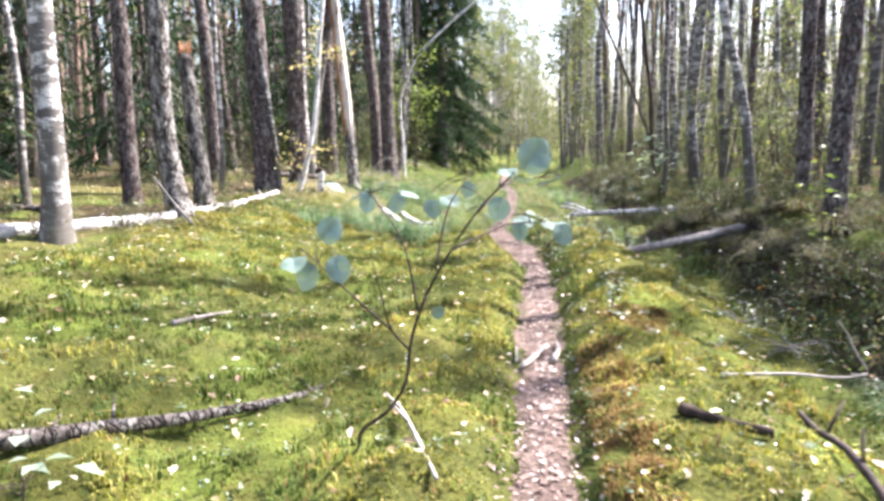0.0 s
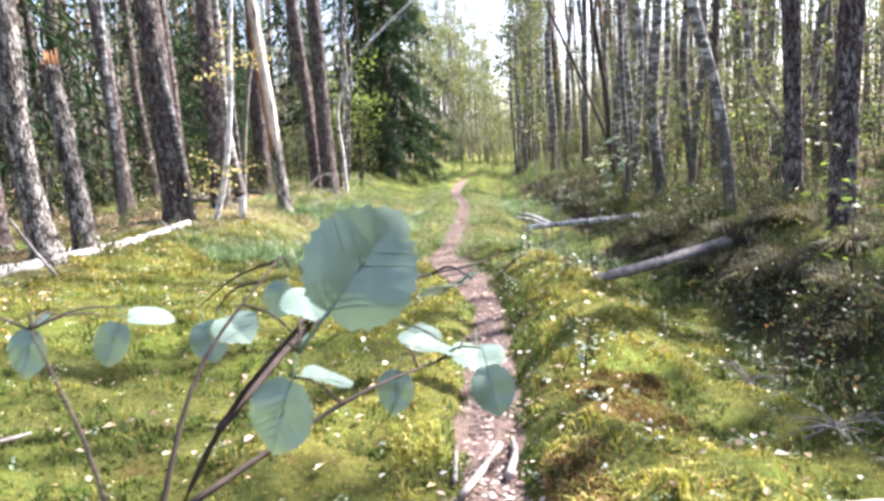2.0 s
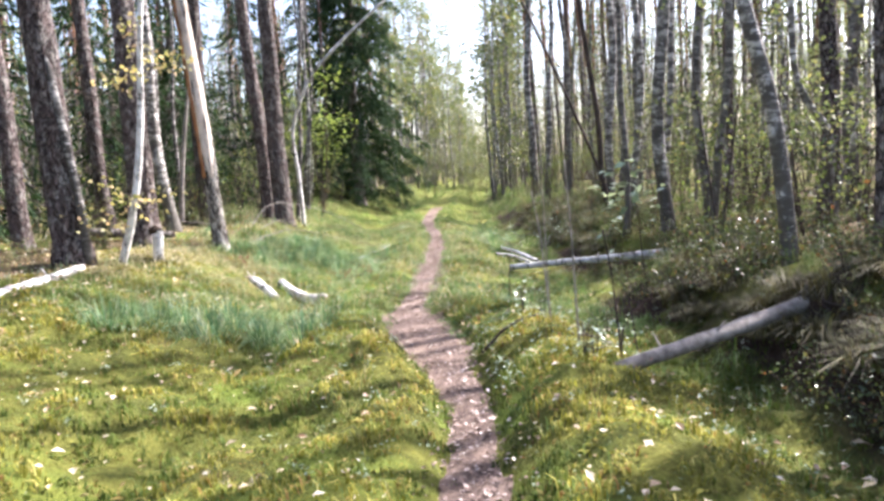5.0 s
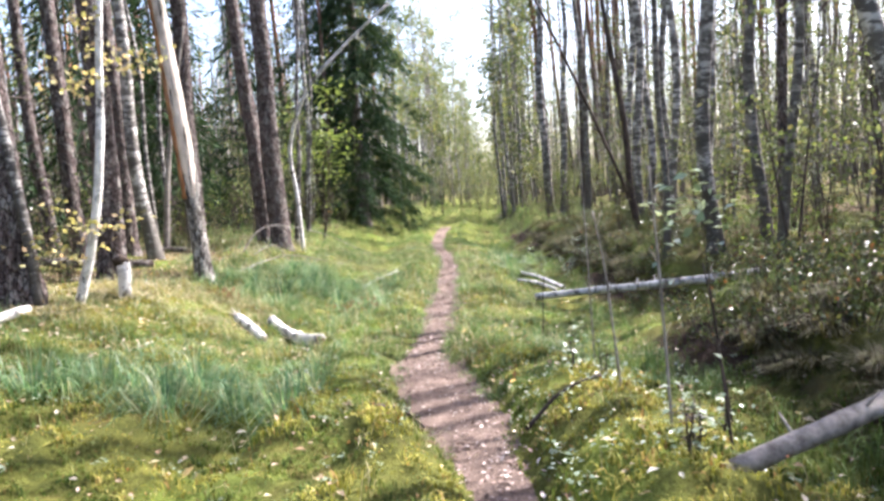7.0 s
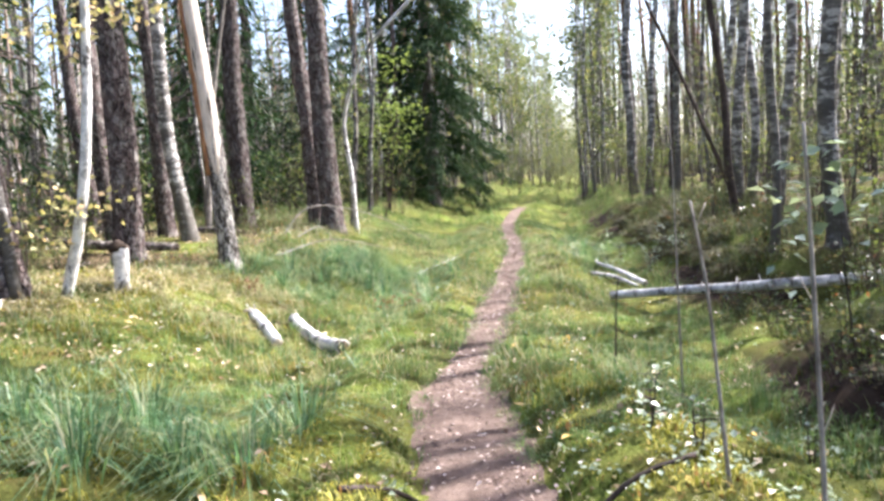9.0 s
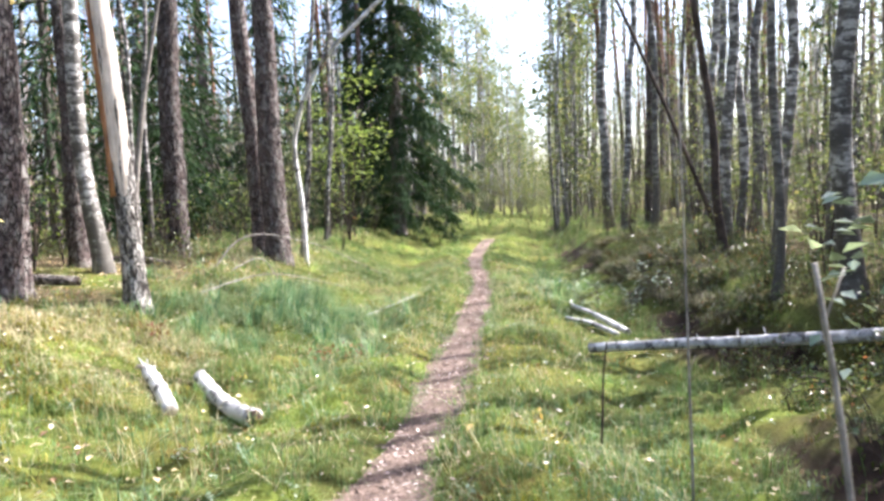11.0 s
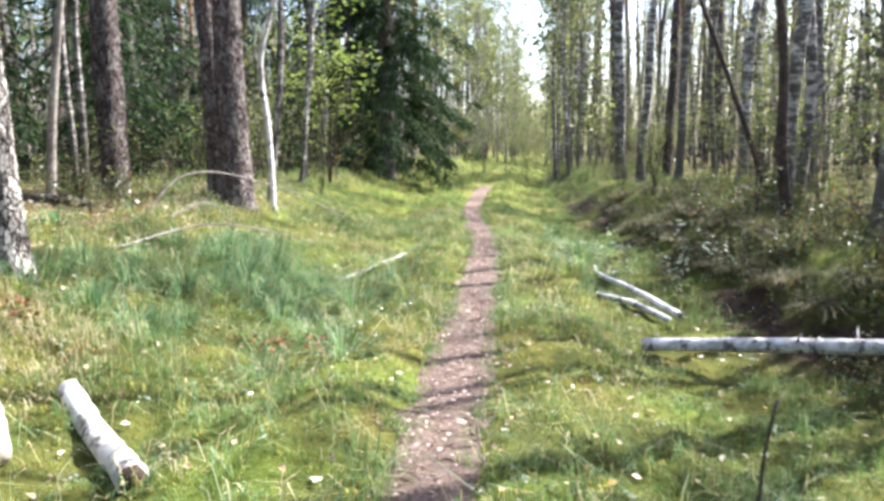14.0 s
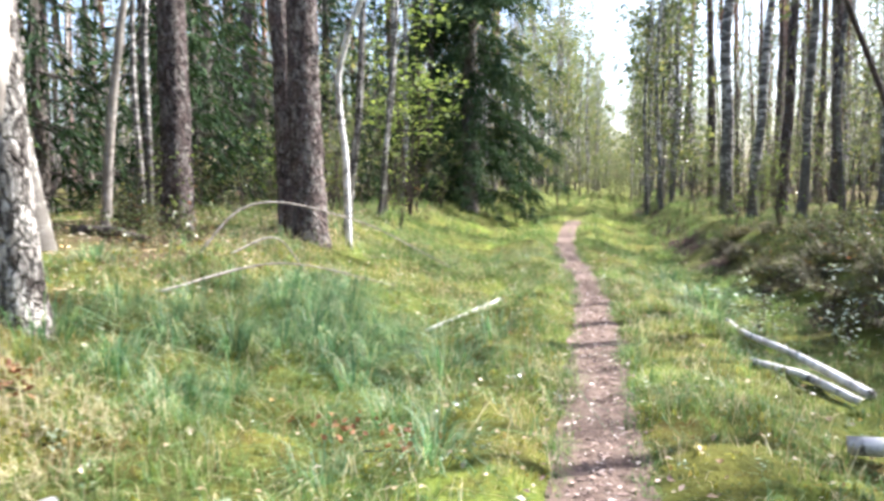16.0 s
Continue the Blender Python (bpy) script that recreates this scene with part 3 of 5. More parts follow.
# trees that stand along the path: x, y, foot radius, height, lean, kind
PINE_LABEL = "tall pine with flaking grey-brown bark in moss"
BIRCH_LABEL = "slender birch with pale banded bark in undergrowth"
GREY_LABEL = "grey-barked aspen with lichen on its trunk"
STANDING = [
    (-5.9, 10.1, 0.13, 17, (-0.5, 0.2), "pine"), (-4.95, 13.1, 0.215, 19, (-0.75, 0.3), "pine"), (-6.9, 15.2, 0.15, 17, (-0.3, 0), "pine"),
    (-4.27, 21.05, 0.215, 20, (0.15, 0.2), "pine"), (-4.72, 21.6, 0.175, 19, (-0.95, 0.1), "pine"),
    (-5.95, 20.75, 0.2, 19, (-0.1, 0.1), "pine"), (-5.22, 15.6, 0.18, 19, (-0.05, 0), "pine"), (-6.8, 17.8, 0.14, 18, (-0.4, 0), "pine"),
    (-6.2, 18.3, 0.14, 18, (-0.4, 0), "pine"), (-11.0, 20.6, 0.21, 19, (-0.5, 0), "pine"), (3.27, 8.6, 0.115, 18, (-0.15, 0.1), "pine"),
    (3.4, 10.05, 0.1, 17, (0.1, 0.2), "pine"), (5.0, 14.4, 0.13, 17, (0.1, 0), "pine"), (4.5, 16.85, 0.08, 17, (0.2, 0), "pine"),
    (-5.4, 33.0, 0.1, 15, (0, 0), "pine"), (3.7, 31.0, 0.13, 18, (0, 0), "pine"), (6.0, 35.0, 0.14, 18, (0, 0), "pine"),
    (-4.84, 6.8, 0.13, 18, (-0.2, 0.1), "birch"), (-5.42, 6.45, 0.07, 11, (-1.0, 0.2), "birch"), (-7.5, 9.95, 0.06, 12, (-1.3, 0.3), "birch"),
    (-5.6, 12.5, 0.05, 12, (-0.5, 0), "birch"), (-5.6, 17.9, 0.115, 17, (-0.45, 0), "birch"), (-7.5, 22.3, 0.05, 13, (-0.5, 0), "birch"),
    (-6.85, 21.5, 0.05, 13, (-0.1, 0), "birch"), (-4.3, 22.6, 0.06, 13, (0.1, 0), "grey"), (-5.0, 27.0, 0.07, 14, (0.1, 0), "birch"),
    (-6.0, 32.0, 0.075, 15, (0.1, 0), "birch"), (-4.7, 25.6, 0.045, 10, (1.0, 0), "birch"), (-4.72, 9.2, 0.145, 17, (-0.55, 0.2), "grey"),
    (4.15, 9.4, 0.085, 16, (0.9, 0.3), "grey"), (3.86, 15.75, 0.085, 16, (0.1, 0), "grey"), (3.8, 18.1, 0.075, 17, (0.15, 0), "birch"),
    (3.7, 21.8, 0.085, 17, (0.2, 0), "birch"), (3.34, 14.1, 0.06, 13, (0.1, 0), "grey"), (3.25, 18.4, 0.075, 17, (-0.1, 0), "birch"),
    (3.42, 16.6, 0.115, 16, (0.0, 0), "birch"), (2.8, 17.05, 0.055, 16, (0.1, 0), "grey"), (3.35, 21.2, 0.1, 17, (-0.3, 0), "birch"),
    (4.6, 23.7, 0.1, 17, (0.1, 0), "grey"), (2.65, 32.0, 0.16, 18, (0, 0), "birch"), (2.9, 30.3, 0.11, 18, (0.1, 0), "birch"),
    (4.3, 26.5, 0.11, 17, (0, 0), "birch"), (3.3, 27.8, 0.09, 17, (0, 0), "grey"), (5.5, 29, 0.12, 18, (0, 0), "birch"), 
    (5.6, 12.0, 0.1, 16, (0.3, 0), "birch"), (6.2, 16.0, 0.1, 16, (0, 0), "grey"),
]
taken = []
for n, (x, y, r0, h, lean, kind) in enumerate(STANDING):
    taken.append((x, y))
    at = on_ground(x, y)
    if kind == "pine":
        t = thing("pine_tree", at, PINE_LABEL, "tree", "forest pines")
        pine_parts(t, h, r0, lean, 100 + n, 18, 10, 64, rough=0.045, rings=60, crown_from=0.6)
    elif kind == "birch":
        t = thing("birch_tree", at, BIRCH_LABEL, "tree", "forest birches")
        birch_parts(t, h, r0, lean, 100 + n, 14, 200, rings=44, low=0.5)
    else:
        t = thing("aspen_tree", at, GREY_LABEL, "tree", "grey aspens")
        birch_parts(t, h, r0, lean, 100 + n, 14, 200, rings=44, bark=LICHEN if x < 0 else GREYBARK, low=0.5)

# the pine whose bark is torn off on one side
strip_at = on_ground(-4.05, 15.95)
stripped = thing("damaged_tree", strip_at, "leaning grey tree with a long strip of bark torn off", "tree")
r = np.random.default_rng(41)
line = trunk_line(15, (-1.0, 0.2), r, 0.04, 60)
birch_parts(stripped, 15, 0.118, None, 41, 20, 300, bark=LICHEN, line=line, low=0.6)
taken.append((-4.05, 15.95))
g = Geo()
zz = np.linspace(1.22, 4.4, 16)
ang = np.linspace(-2.6, 0.15, 9)
rr = np.interp(zz, line[:, 2], trunk_radii(line, 0.118, 15, 0.45))
wide = np.clip(np.minimum((zz - 1.17) / 0.7, 1), 0.15, 1)
V = np.stack([np.interp(zz, line[:, 2], line[:, 0])[:, None] + (rr * 1.035)[:, None] * np.cos(-1.2 + (ang[None] + 1.2) * wide[:, None]),
              np.interp(zz, line[:, 2], line[:, 1])[:, None] + (rr * 1.035)[:, None] * np.sin(-1.2 + (ang[None] + 1.2) * wide[:, None]), np.repeat(zz[:, None], 9, 1)], -1)
i, j = np.meshgrid(np.arange(15), np.arange(8), indexing="ij")
q = (i * 9 + j).ravel()
F = np.concatenate([np.stack([q, q + 1, q + 10], 1), np.stack([q, q + 10, q + 9], 1)])
g.add(V, F)
part("bare_wood", g, BAREWOOD, stripped, "smooth pale bare wood")
g = Geo()
for a0 in (-2.75, -2.5):
    g.tube(np.stack([np.interp(zz, line[:, 2], line[:, 0]) + rr * 1.08 * np.cos(a0 + 0.4 * (1 - wide)), np.interp(zz, line[:, 2], line[:, 1]) + rr * 1.08 * np.sin(a0 + 0.4 * (1 - wide)), zz], 1), 0.032, 6, 0.25, 3)
part("torn_edge", g, ORANGEWOOD, stripped, "orange torn bark edge")

# broken snag
snag = thing("broken_snag", on_ground(-4.75, 10.0), "broken-off dead tree stump with a splintered orange top", "snag")
taken.append((-4.75, 10.0))
r = np.random.default_rng(5)
z = np.linspace(-0.2, 2.15, 26)
g = Geo()
g.tube(np.stack([-0.09 * z, 0.02 * z, z], 1), np.interp(z, [-0.2, 0, 0.3, 2.15], [0.18, 0.17, 0.13, 0.1]), 14, 0.05, 5)
part("trunk", g, LICHEN, snag)
g = Geo()
for k in range(12):
    a = r.uniform(0, 6.3)
    b = np.array([-0.19 + 0.07 * math.cos(a), 0.04 + 0.07 * math.sin(a), 2.1])
    g.tube([b, b + [0.01 * math.cos(a), 0.01 * math.sin(a), r.uniform(0.02, 0.24)]], [0.035, 0.006], 5)
part("splintered_top", g, ORANGEWOOD, snag, "splintered orange wood")

# bent birches and poles
def bent(name, at, pts, r0, r1, bark, label, category, leaves=0, n=30, sides=12, leaf=None, spread=0.5, size=0.08, seed=1, span=(0.33, 1.0)):
    t = thing(name, at, label, category)
    taken.append(at[:2])
    r = np.random.default_rng(seed)
    ln = curve(pts, n)
    g = Geo()
    g.tube(ln, np.linspace(r0, r1, n), sides, 0.04, seed)
    part("trunk", g, bark, t)
    if leaves:
        g, p = Geo(), []
        for k in range(12):
            b = ln[r.integers(int(n * span[0]), int(n * span[1]))]
            a = r.uniform(0, 6.3)
            tw = curve([b, b + np.array([math.cos(a), math.sin(a), 0.5]) * spread * 0.6, b + np.array([math.cos(a), math.sin(a), 0.35]) * spread], 5)
            g.tube(tw, np.linspace(0.006, 0.002, 5), 3)
            p.append(tw[r.integers(1, 5, leaves // 12)] + r.normal(size=(leaves // 12, 3)) * 0.09)
        tagged(part("twig", g, DARKTWIG, t), kind="stuff")
        g = Geo()
        g.leaves(np.concatenate(p), size, r)
        tagged(part("foliage", g, leaf or BIRCH_LEAF, t), kind="stuff")
    return t


bent("crooked_birch", on_ground(3.05, 11.0), [(0, 0, -0.2), (-0.08, 0, 0.8), (-0.2, 0, 1.6), (-0.42, 0, 2.4), (-0.56, 0.05, 3.2), (-0.58, 0.1, 5), (-0.5, 0.1, 11)], 0.08, 0.03, BIRCH, "crooked birch with a kinked pale stem", "tree", 160, seed=21, spread=0.9)
bent("crooked_sapling", on_ground(4.2, 12.7), [(0, 0, -0.1), (0.02, 0, 0.7), (0.0, 0, 1.15), (-0.3, 0, 1.6), (-0.42, 0, 2.6), (-0.45, 0, 6)], 0.05, 0.015, BIRCH, "thin sapling with an S-shaped pale stem", "tree", 70, seed=22)
bent("leaning_birch_sapling", on_ground(-4.5, 13.35), [(0, 0, -0.1), (0.24, 0, 0.65), (0.38, 0, 1.3), (0.44, 0, 1.7), (0.56, 0, 2.9), (0.95, 0.1, 5.5)], 0.055, 0.02, BIRCHLOG, "thin white birch sapling with yellow autumn leaves", "tree", 264, leaf=YELLOW_LEAF, seed=23, spread=0.6, size=0.075, span=(0.1, 0.55))
bent("thin_birch", on_ground(-4.7, 13.0), [(0, 0, -0.1), (-0.06, 0, 0.8), (-0.2, 0, 2.0), (-0.5, 0, 4.0), (-0.8, 0, 7.0)], 0.055, 0.03, BIRCH, "thin white birch stem leaning against a pine", "tree", 24, seed=28)
bent("bowed_birch", on_ground(-3.93, 21.6), [(0, 0, -0.1), (-0.04, 0, 1.2), (-0.08, -0.1, 2.3), (0.12, -0.2, 2.85), (0.45, -0.3, 3.45), (1.25, -0.3, 4.25), (2.3, -0.3, 5.1)], 0.05, 0.03, BIRCHLOG, "bowed birch stem arching over", "tree", 50, seed=24)
bent("leaning_dead_pole", on_ground(3.75, 23.0), [(0, 0, -0.1), (-0.8, 0, 2.0), (-1.9, 0, 4.6), (-3.1, 0, 7.2)], 0.045, 0.025, DARKTWIG, "dark dead leaning tree trunk", "tree", 0, seed=25)
bent("leaning_dead_pole", on_ground(-6.1, 19.5), [(0, 0, -0.1), (0.1, 0, 0.9), (0.3, 0, 2.2), (0.75, 0, 4.2)], 0.06, 0.025, DEADWOOD, "grey dead leaning thin trunk", "tree", 0, seed=26)
bent("bare_tree", on_ground(3.2, 20.6), [(0, 0, -0.1), (-0.05, 0, 0.25), (-0.13, 0, 0.7), (-0.19, 0, 2.0), (-0.45, 0, 3.9), (-0.9, 0, 8)], 0.075, 0.025, DARKTWIG, "dark thin bare stem", "tree", 0, seed=27)

# large spruces
for k, (x, y, h, reach, low) in enumerate([(-4.4, 34.3, 18, 2.8, 0.8), (-6.6, 36.5, 15, 2.2, 0.8), (-9.0, 27.0, 11, 1.9, 0.4), (-9.4, 22.5, 9, 1.6, 0.3), (-8.6, 15.5, 8, 1.5, 0.4), (-12.5, 17.0, 12, 2.0, 0.5), (-7.6, 30.5, 10, 1.8, 0.3), (-8.0, 24.5, 4.5, 1.1, 0.2)]):
    t = thing("spruce_tree", on_ground(x, y), "dark green spruce with drooping branches", "tree", "spruces")
    taken.append((x, y))
    spruce_parts(t, h, 0.012 * h + 0.02, reach, 60 + k, int(h * 2.6), 8, 50 if k == 0 else 11, low, 1.2 if k == 0 else 1.7, 3 if k == 0 else 2)

# the forest behind: a few trees of each kind, copied
protos = []
for k in range(5):
    t = thing("pine_tree", (0, 0, 0), PINE_LABEL, "tree", "forest pines")
    pine_parts(t, 18 + k * 0.7, 0.12 + 0.015 * k, (rng.uniform(-0.4, 0.4), rng.uniform(-0.3, 0.3)), 200 + k, 9, 20, 110, rings=14, crown_from=(0.5, 0.32, 0.42, 0.28, 0.46)[k])
    protos.append(t)
for k in range(5):
    t = thing("birch_tree", (0, 0, 0), BIRCH_LABEL, "tree", "forest birches") if k % 2 else thing("aspen_tree", (0, 0, 0), GREY_LABEL, "tree", "grey aspens")
    birch_parts(t, 15 + k, 0.07 + 0.014 * k, (rng.uniform(-0.6, 0.6), rng.uniform(-0.3, 0.3)), 230 + k, 8, 560, low=0.1, rings=14, size=0.11, bark=BIRCH if k % 2 else GREYBARK)
    protos.append(t)
t = thing("spruce_tree", (0, 0, 0), "small dark spruce among the trunks", "tree", "spruces")
spruce_parts(t, 6.5, 0.07, 1.3, 250, 16, 6, 7, 0.3, 1.7, 2)
protos.append(t)
used = set()
spots = []
tries = 0
while len(spots) < 520 and tries < 30000:
    tries += 1
    y = -14 + 134 * rng.random() ** 1.15
    s = rng.uniform(4.2, 8 + 0.25 * max(y, 0) + 12) * (1 if rng.random() < 0.52 else -1)
    if s < 0:
        s -= 1.0 if y < 34 else 0.0
    x = float(path_x(y)) + s
    gap = 0.8 if y < 40 else 0.6
    if any((x - a) ** 2 + (y - b) ** 2 < gap * gap for a, b in taken):
        continue
    if (s < 0 and y < 22 and x > -7.6) or (0 < s < 6.8 and y < 24):
        continue
    taken.append((x, y))
    spots.append((x, y, s))
for x, y, s in spots:
    u = rng.random()
    if s < 0:
        k = rng.integers(0, 5) if u < 0.62 else (rng.integers(5, 10) if u < 0.9 else 10)
    else:
        k = rng.integers(0, 5) if u < 0.42 else (rng.integers(5, 10) if u < 0.97 else 10)
    z = float(height(x, y))
    sc = rng.uniform(0.85, 1.1)
    m = pose(x, y, z - 0.03, rng.uniform(-1.5, 1.5), rng.uniform(-1.5, 1.5), rng.uniform(0, 360))
    if k in used:
        t = copy_thing(protos[k], m)
    else:
        t = protos[k]
        used.add(k)
        t.matrix_basis = m
    t.scale = (sc, sc, sc)


# deep forest to both sides
deep = []
for k in range(3):
    t = thing("spruce_tree", (0, 0, 0), "young dark spruce deep among the trunks", "tree", "spruces")
    spruce_parts(t, 4.5 + 2.0 * k, 0.06, 1.2 + 0.2 * k, 255 + k, 12 + 2 * k, 5, 6, 0.2, 1.9, 2)
    deep.append(t)
DEEP_SPOTS = [(-rng.uniform(12, 38), rng.uniform(-4, 75)) for k in range(80)] + [(rng.uniform(11, 40), rng.uniform(0, 85)) for k in range(44)] + [(-rng.uniform(7.5, 12), rng.uniform(24, 60)) for k in range(18)]


# woods further in, past counting
FAR_BARK = leaf_mat("far_bark", [(0, (0.09, 0.072, 0.062)), (0.4, (0.2, 0.165, 0.145)), (0.65, (0.28, 0.19, 0.14)), (1, (0.55, 0.52, 0.47))], 0.9, 0.0, 0.1, 0.6)
FAR_LEAF = leaf_mat("far_foliage", [(0, (0.05, 0.07, 0.035)), (0.5, (0.14, 0.165, 0.075)), (1, (0.3, 0.3, 0.16))], 0.7, 0.5, 0.1, 0.3)
fr = np.random.default_rng(91)
for side, n in ((-1, 520), (1, 330)):
    gt, pts = Geo(), []
    y = -6 + 126 * fr.random(n) ** 1.1
    x = path_x(y) + side * (fr.uniform(12, 52, n) if side < 0 else fr.uniform(11, 54, n))
    z = height(x, y)
    for k in range(n):
        h, r0, lean = fr.uniform(11, 18), fr.uniform(0.045, 0.15), fr.normal(size=2) * 0.25
        zz = np.array([-0.2, 0.6, 2.5, 5, 8, h])
        gt.tube(np.stack([x[k] + lean[0] * zz / 5 + fr.normal(size=6) * 0.03, y[k] + lean[1] * zz / 5, z[k] + zz], 1), r0 * np.array([1.25, 1, 0.95, 0.85, 0.7, 0.2]), 5, 0.05, k, False)
        m = 60 if side < 0 else 50
        low = fr.choice([0.3, 1.5, 4.0])
        zl = low + (h - low) * fr.random(m) ** (1.5 if low < 1 else 0.8)
        pts.append(np.stack([x[k] + lean[0] * zl / 5 + fr.normal(size=m) * 0.75, y[k] + lean[1] * zl / 5 + fr.normal(size=m) * 0.75, z[k] + zl], 1))
    woods = part("far_woods", gt, FAR_BARK)
    tagged(woods, "crowded thin trunks deep in the woods", "woods", kind="stuff")
    g = Geo()
    p = np.concatenate(pts)
    g.leaves(p, fr.uniform(0.18, 0.42, len(p)), fr, 0.2, 0.45)
    tagged(part("far_foliage", g, FAR_LEAF), "dim mixed foliage deep in the woods", "woods", kind="stuff")


# saplings and bushes of the undergrowth
def sapling(name, at, h, leaves, leaf, seed, label, group, size=0.06, spread=0.5, stems=2, category="sapling", flat=0.3, low=0.3):
    t = thing(name, at, label, category, group)
    r = np.random.default_rng(seed)
    g, p = Geo(), []
    for k in range(stems):
        a = r.uniform(0, 6.3)
        top = np.array([math.cos(a) * 0.12 * h, math.sin(a) * 0.12 * h, h * r.uniform(0.7, 1)])
        ln = curve([(0, 0, -0.05), top * 0.5 + r.normal(size=3) * 0.03 * h, top], 9)
        g.tube(ln[::2], np.linspace(0.006 + 0.004 * h, 0.002, 5), 4, cap=False)
        for b in range(10):
            q = ln[min(8, int(r.uniform(low, 1) * 9))]
            a = r.uniform(0, 6.3)
            tw = curve([q, q + np.array([math.cos(a), math.sin(a), 0.45]) * spread * r.uniform(0.3, 0.6), q + np.array([math.cos(a), math.sin(a), 0.3]) * spread * r.uniform(0.6, 1.0)], 4)
            g.tube(tw[[0, 1, 3]], np.linspace(0.004, 0.0015, 3), 3, cap=False)
            n = max(1, leaves // (10 * stems))
            p.append(tw[r.integers(1, 4, n)] + r.normal(size=(n, 3)) * size * 1.2)
    tagged(part("stem", g, DARKTWIG, t), kind="stuff")
    g = Geo()
    g.leaves(np.concatenate(p), size * r.uniform(0.7, 1.25, sum(map(len, p))), r, flat)
    tagged(part("foliage", g, leaf, t), kind="stuff")
    return t


def scatter(protos, spots, lo=0.8, hi=1.2):
    """Copies the protos, in turn, to the spots."""
    used = set()
    for n, (x, y) in enumerate(spots):
        k = n % len(protos)
        m = pose(*on_ground(x, y), 0, 0, rng.uniform(0, 360))
        t = copy_thing(protos[k], m) if k in used else protos[k]
        t.matrix_basis = m
        used.add(k)
        sc = rng.uniform(lo, hi)
        t.scale = (sc, sc, sc)


def spots_in(n, s0, s1, y0, y1, gap=0.0):
    out = []
    while len(out) < n:
        y = rng.uniform(y0, y1)
        x = float(path_x(y)) + rng.uniform(s0, s1)
        out.append((x, y))
    return out


scatter(deep, DEEP_SPOTS, 0.7, 1.3)

# leafy birches that lean into the ride further on, and close its end
edge = []
for k in range(4):
    t = thing("leafy_tree", (0, 0, 0), "leafy young birch at the edge of the ride", "tree", "ride-side birches")
    birch_parts(t, 15 + k, 0.07 + 0.01 * k, (rng.uniform(-0.4, 0.4), 0), 280 + k, 6, 580, low=0.06, rings=10, size=0.19, spread=2.3)
    edge.append(t)
scatter(edge, spots_in(26, 2.6, 4.6, 40, 70) + spots_in(34, 1.9, 4.2, 70, 125) + spots_in(26, -4.6, -2.4, 38, 70) + spots_in(44, -4.4, -1.2, 62, 125) + [(rng.uniform(16, 44), rng.uniform(18, 90)) for k in range(46)] + [(-rng.uniform(16, 44), rng.uniform(10, 90)) for k in range(26)], 0.75, 1.15)
scatter([sapling("ride_end_tree", (0, 0, 0), 8.0, 900, BIRCH_LEAF, 330 + k, "leafy tree closing the far end of the ride", "trees at the ride's end", 0.16, 1.8, 3, "tree", 0.2, 0.08) for k in range(2)], spots_in(24, -4.0, 4.0, 118, 140), 0.8, 1.2)
thin = []
for k in range(4):
    t = thing("birch_sapling", (0, 0, 0), "thin tall birch sapling with sparse yellow-green leaves", "sapling", "tall birch saplings")
    birch_parts(t, 4 + k, 0.022 + 0.004 * k, (rng.uniform(-0.8, 0.8), rng.uniform(-0.5, 0.5)), 290 + k, 5, 190, low=0.15, rings=14, size=0.07, spread=0.9)
    thin.append(t)
scatter(thin, spots_in(120, 4.2, 16, 10, 60) + spots_in(40, 14, 34, 5, 70) + spots_in(84, -26, -7, 6, 60), 0.8, 1.2)
scatter([sapling("young_birch", (0, 0, 0), 1.4 + 0.6 * k, 170 + 60 * k, BIRCH_LEAF if k else ROWAN_LEAF, 300 + k, "young green leafy sapling among the trunks", "young saplings") for k in range(4)],
        spots_in(60, 3.8, 10, 12, 45) + spots_in(46, 3.8, 13, 8, 60) + spots_in(30, -6.5, -3.6, 23, 40) + spots_in(40, -14, -6.2, 8, 60) + spots_in(34, 3.0, 7, 34, 80) + spots_in(30, -7, -3.2, 38, 80) + spots_in(34, -2.6, 2.6, 42, 95))
sapling("young_rowan", on_ground(-4.7, 28.0), 4.6, 620, ROWAN_LEAF, 320, "young rowan with layered lime-green leaves", "", 0.13, 1.3, 3, "tree", 0.75, 0.35)
sapling("young_rowan", on_ground(-5.6, 30.0), 3.8, 420, ROWAN_LEAF, 321, "young rowan with layered lime-green leaves", "", 0.13, 1.2, 3, "tree", 0.75, 0.3)

bil = []
for k in range(4):
    t = thing("bilberry_bush", (0, 0, 0), "low dark green bilberry bush on the ditch bank", "shrub", "bilberry bushes")
    r = np.random.default_rng(340 + k)
    g, p = Geo(), []
    for b in range(34):
        a, L = r.uniform(0, 6.3), r.uniform(0.18, 0.42)
        o = np.array([math.cos(a), math.sin(a), 0]) * r.uniform(0, 0.3)
        ln = curve([o, o * 1.3 + [0, 0, L * 0.6], o * 1.75 + [0, 0, L]], 5)
        g.tube(ln[[0, 2, 4]], np.linspace(0.004, 0.0015, 3), 3, cap=False)
        p.append(ln[r.integers(1, 5, 9)] + r.normal(size=(9, 3)) * 0.035)
    tagged(part("stem", g, DARKTWIG, t), kind="stuff")
    g = Geo()
    g.leaves(np.concatenate(p), r.uniform(0.022, 0.05, 34 * 9), r)
    tagged(part("foliage", g, BILBERRY, t), kind="stuff")
    bil.append(t)
scatter(bil, spots_in(150, 2.7, 4.4, 3, 25) + spots_in(36, 2.3, 2.9, 3, 9) + spots_in(60, 4.0, 9, 4, 36) + spots_in(56, -9, -4.2, 6, 34), 0.55, 1.05)
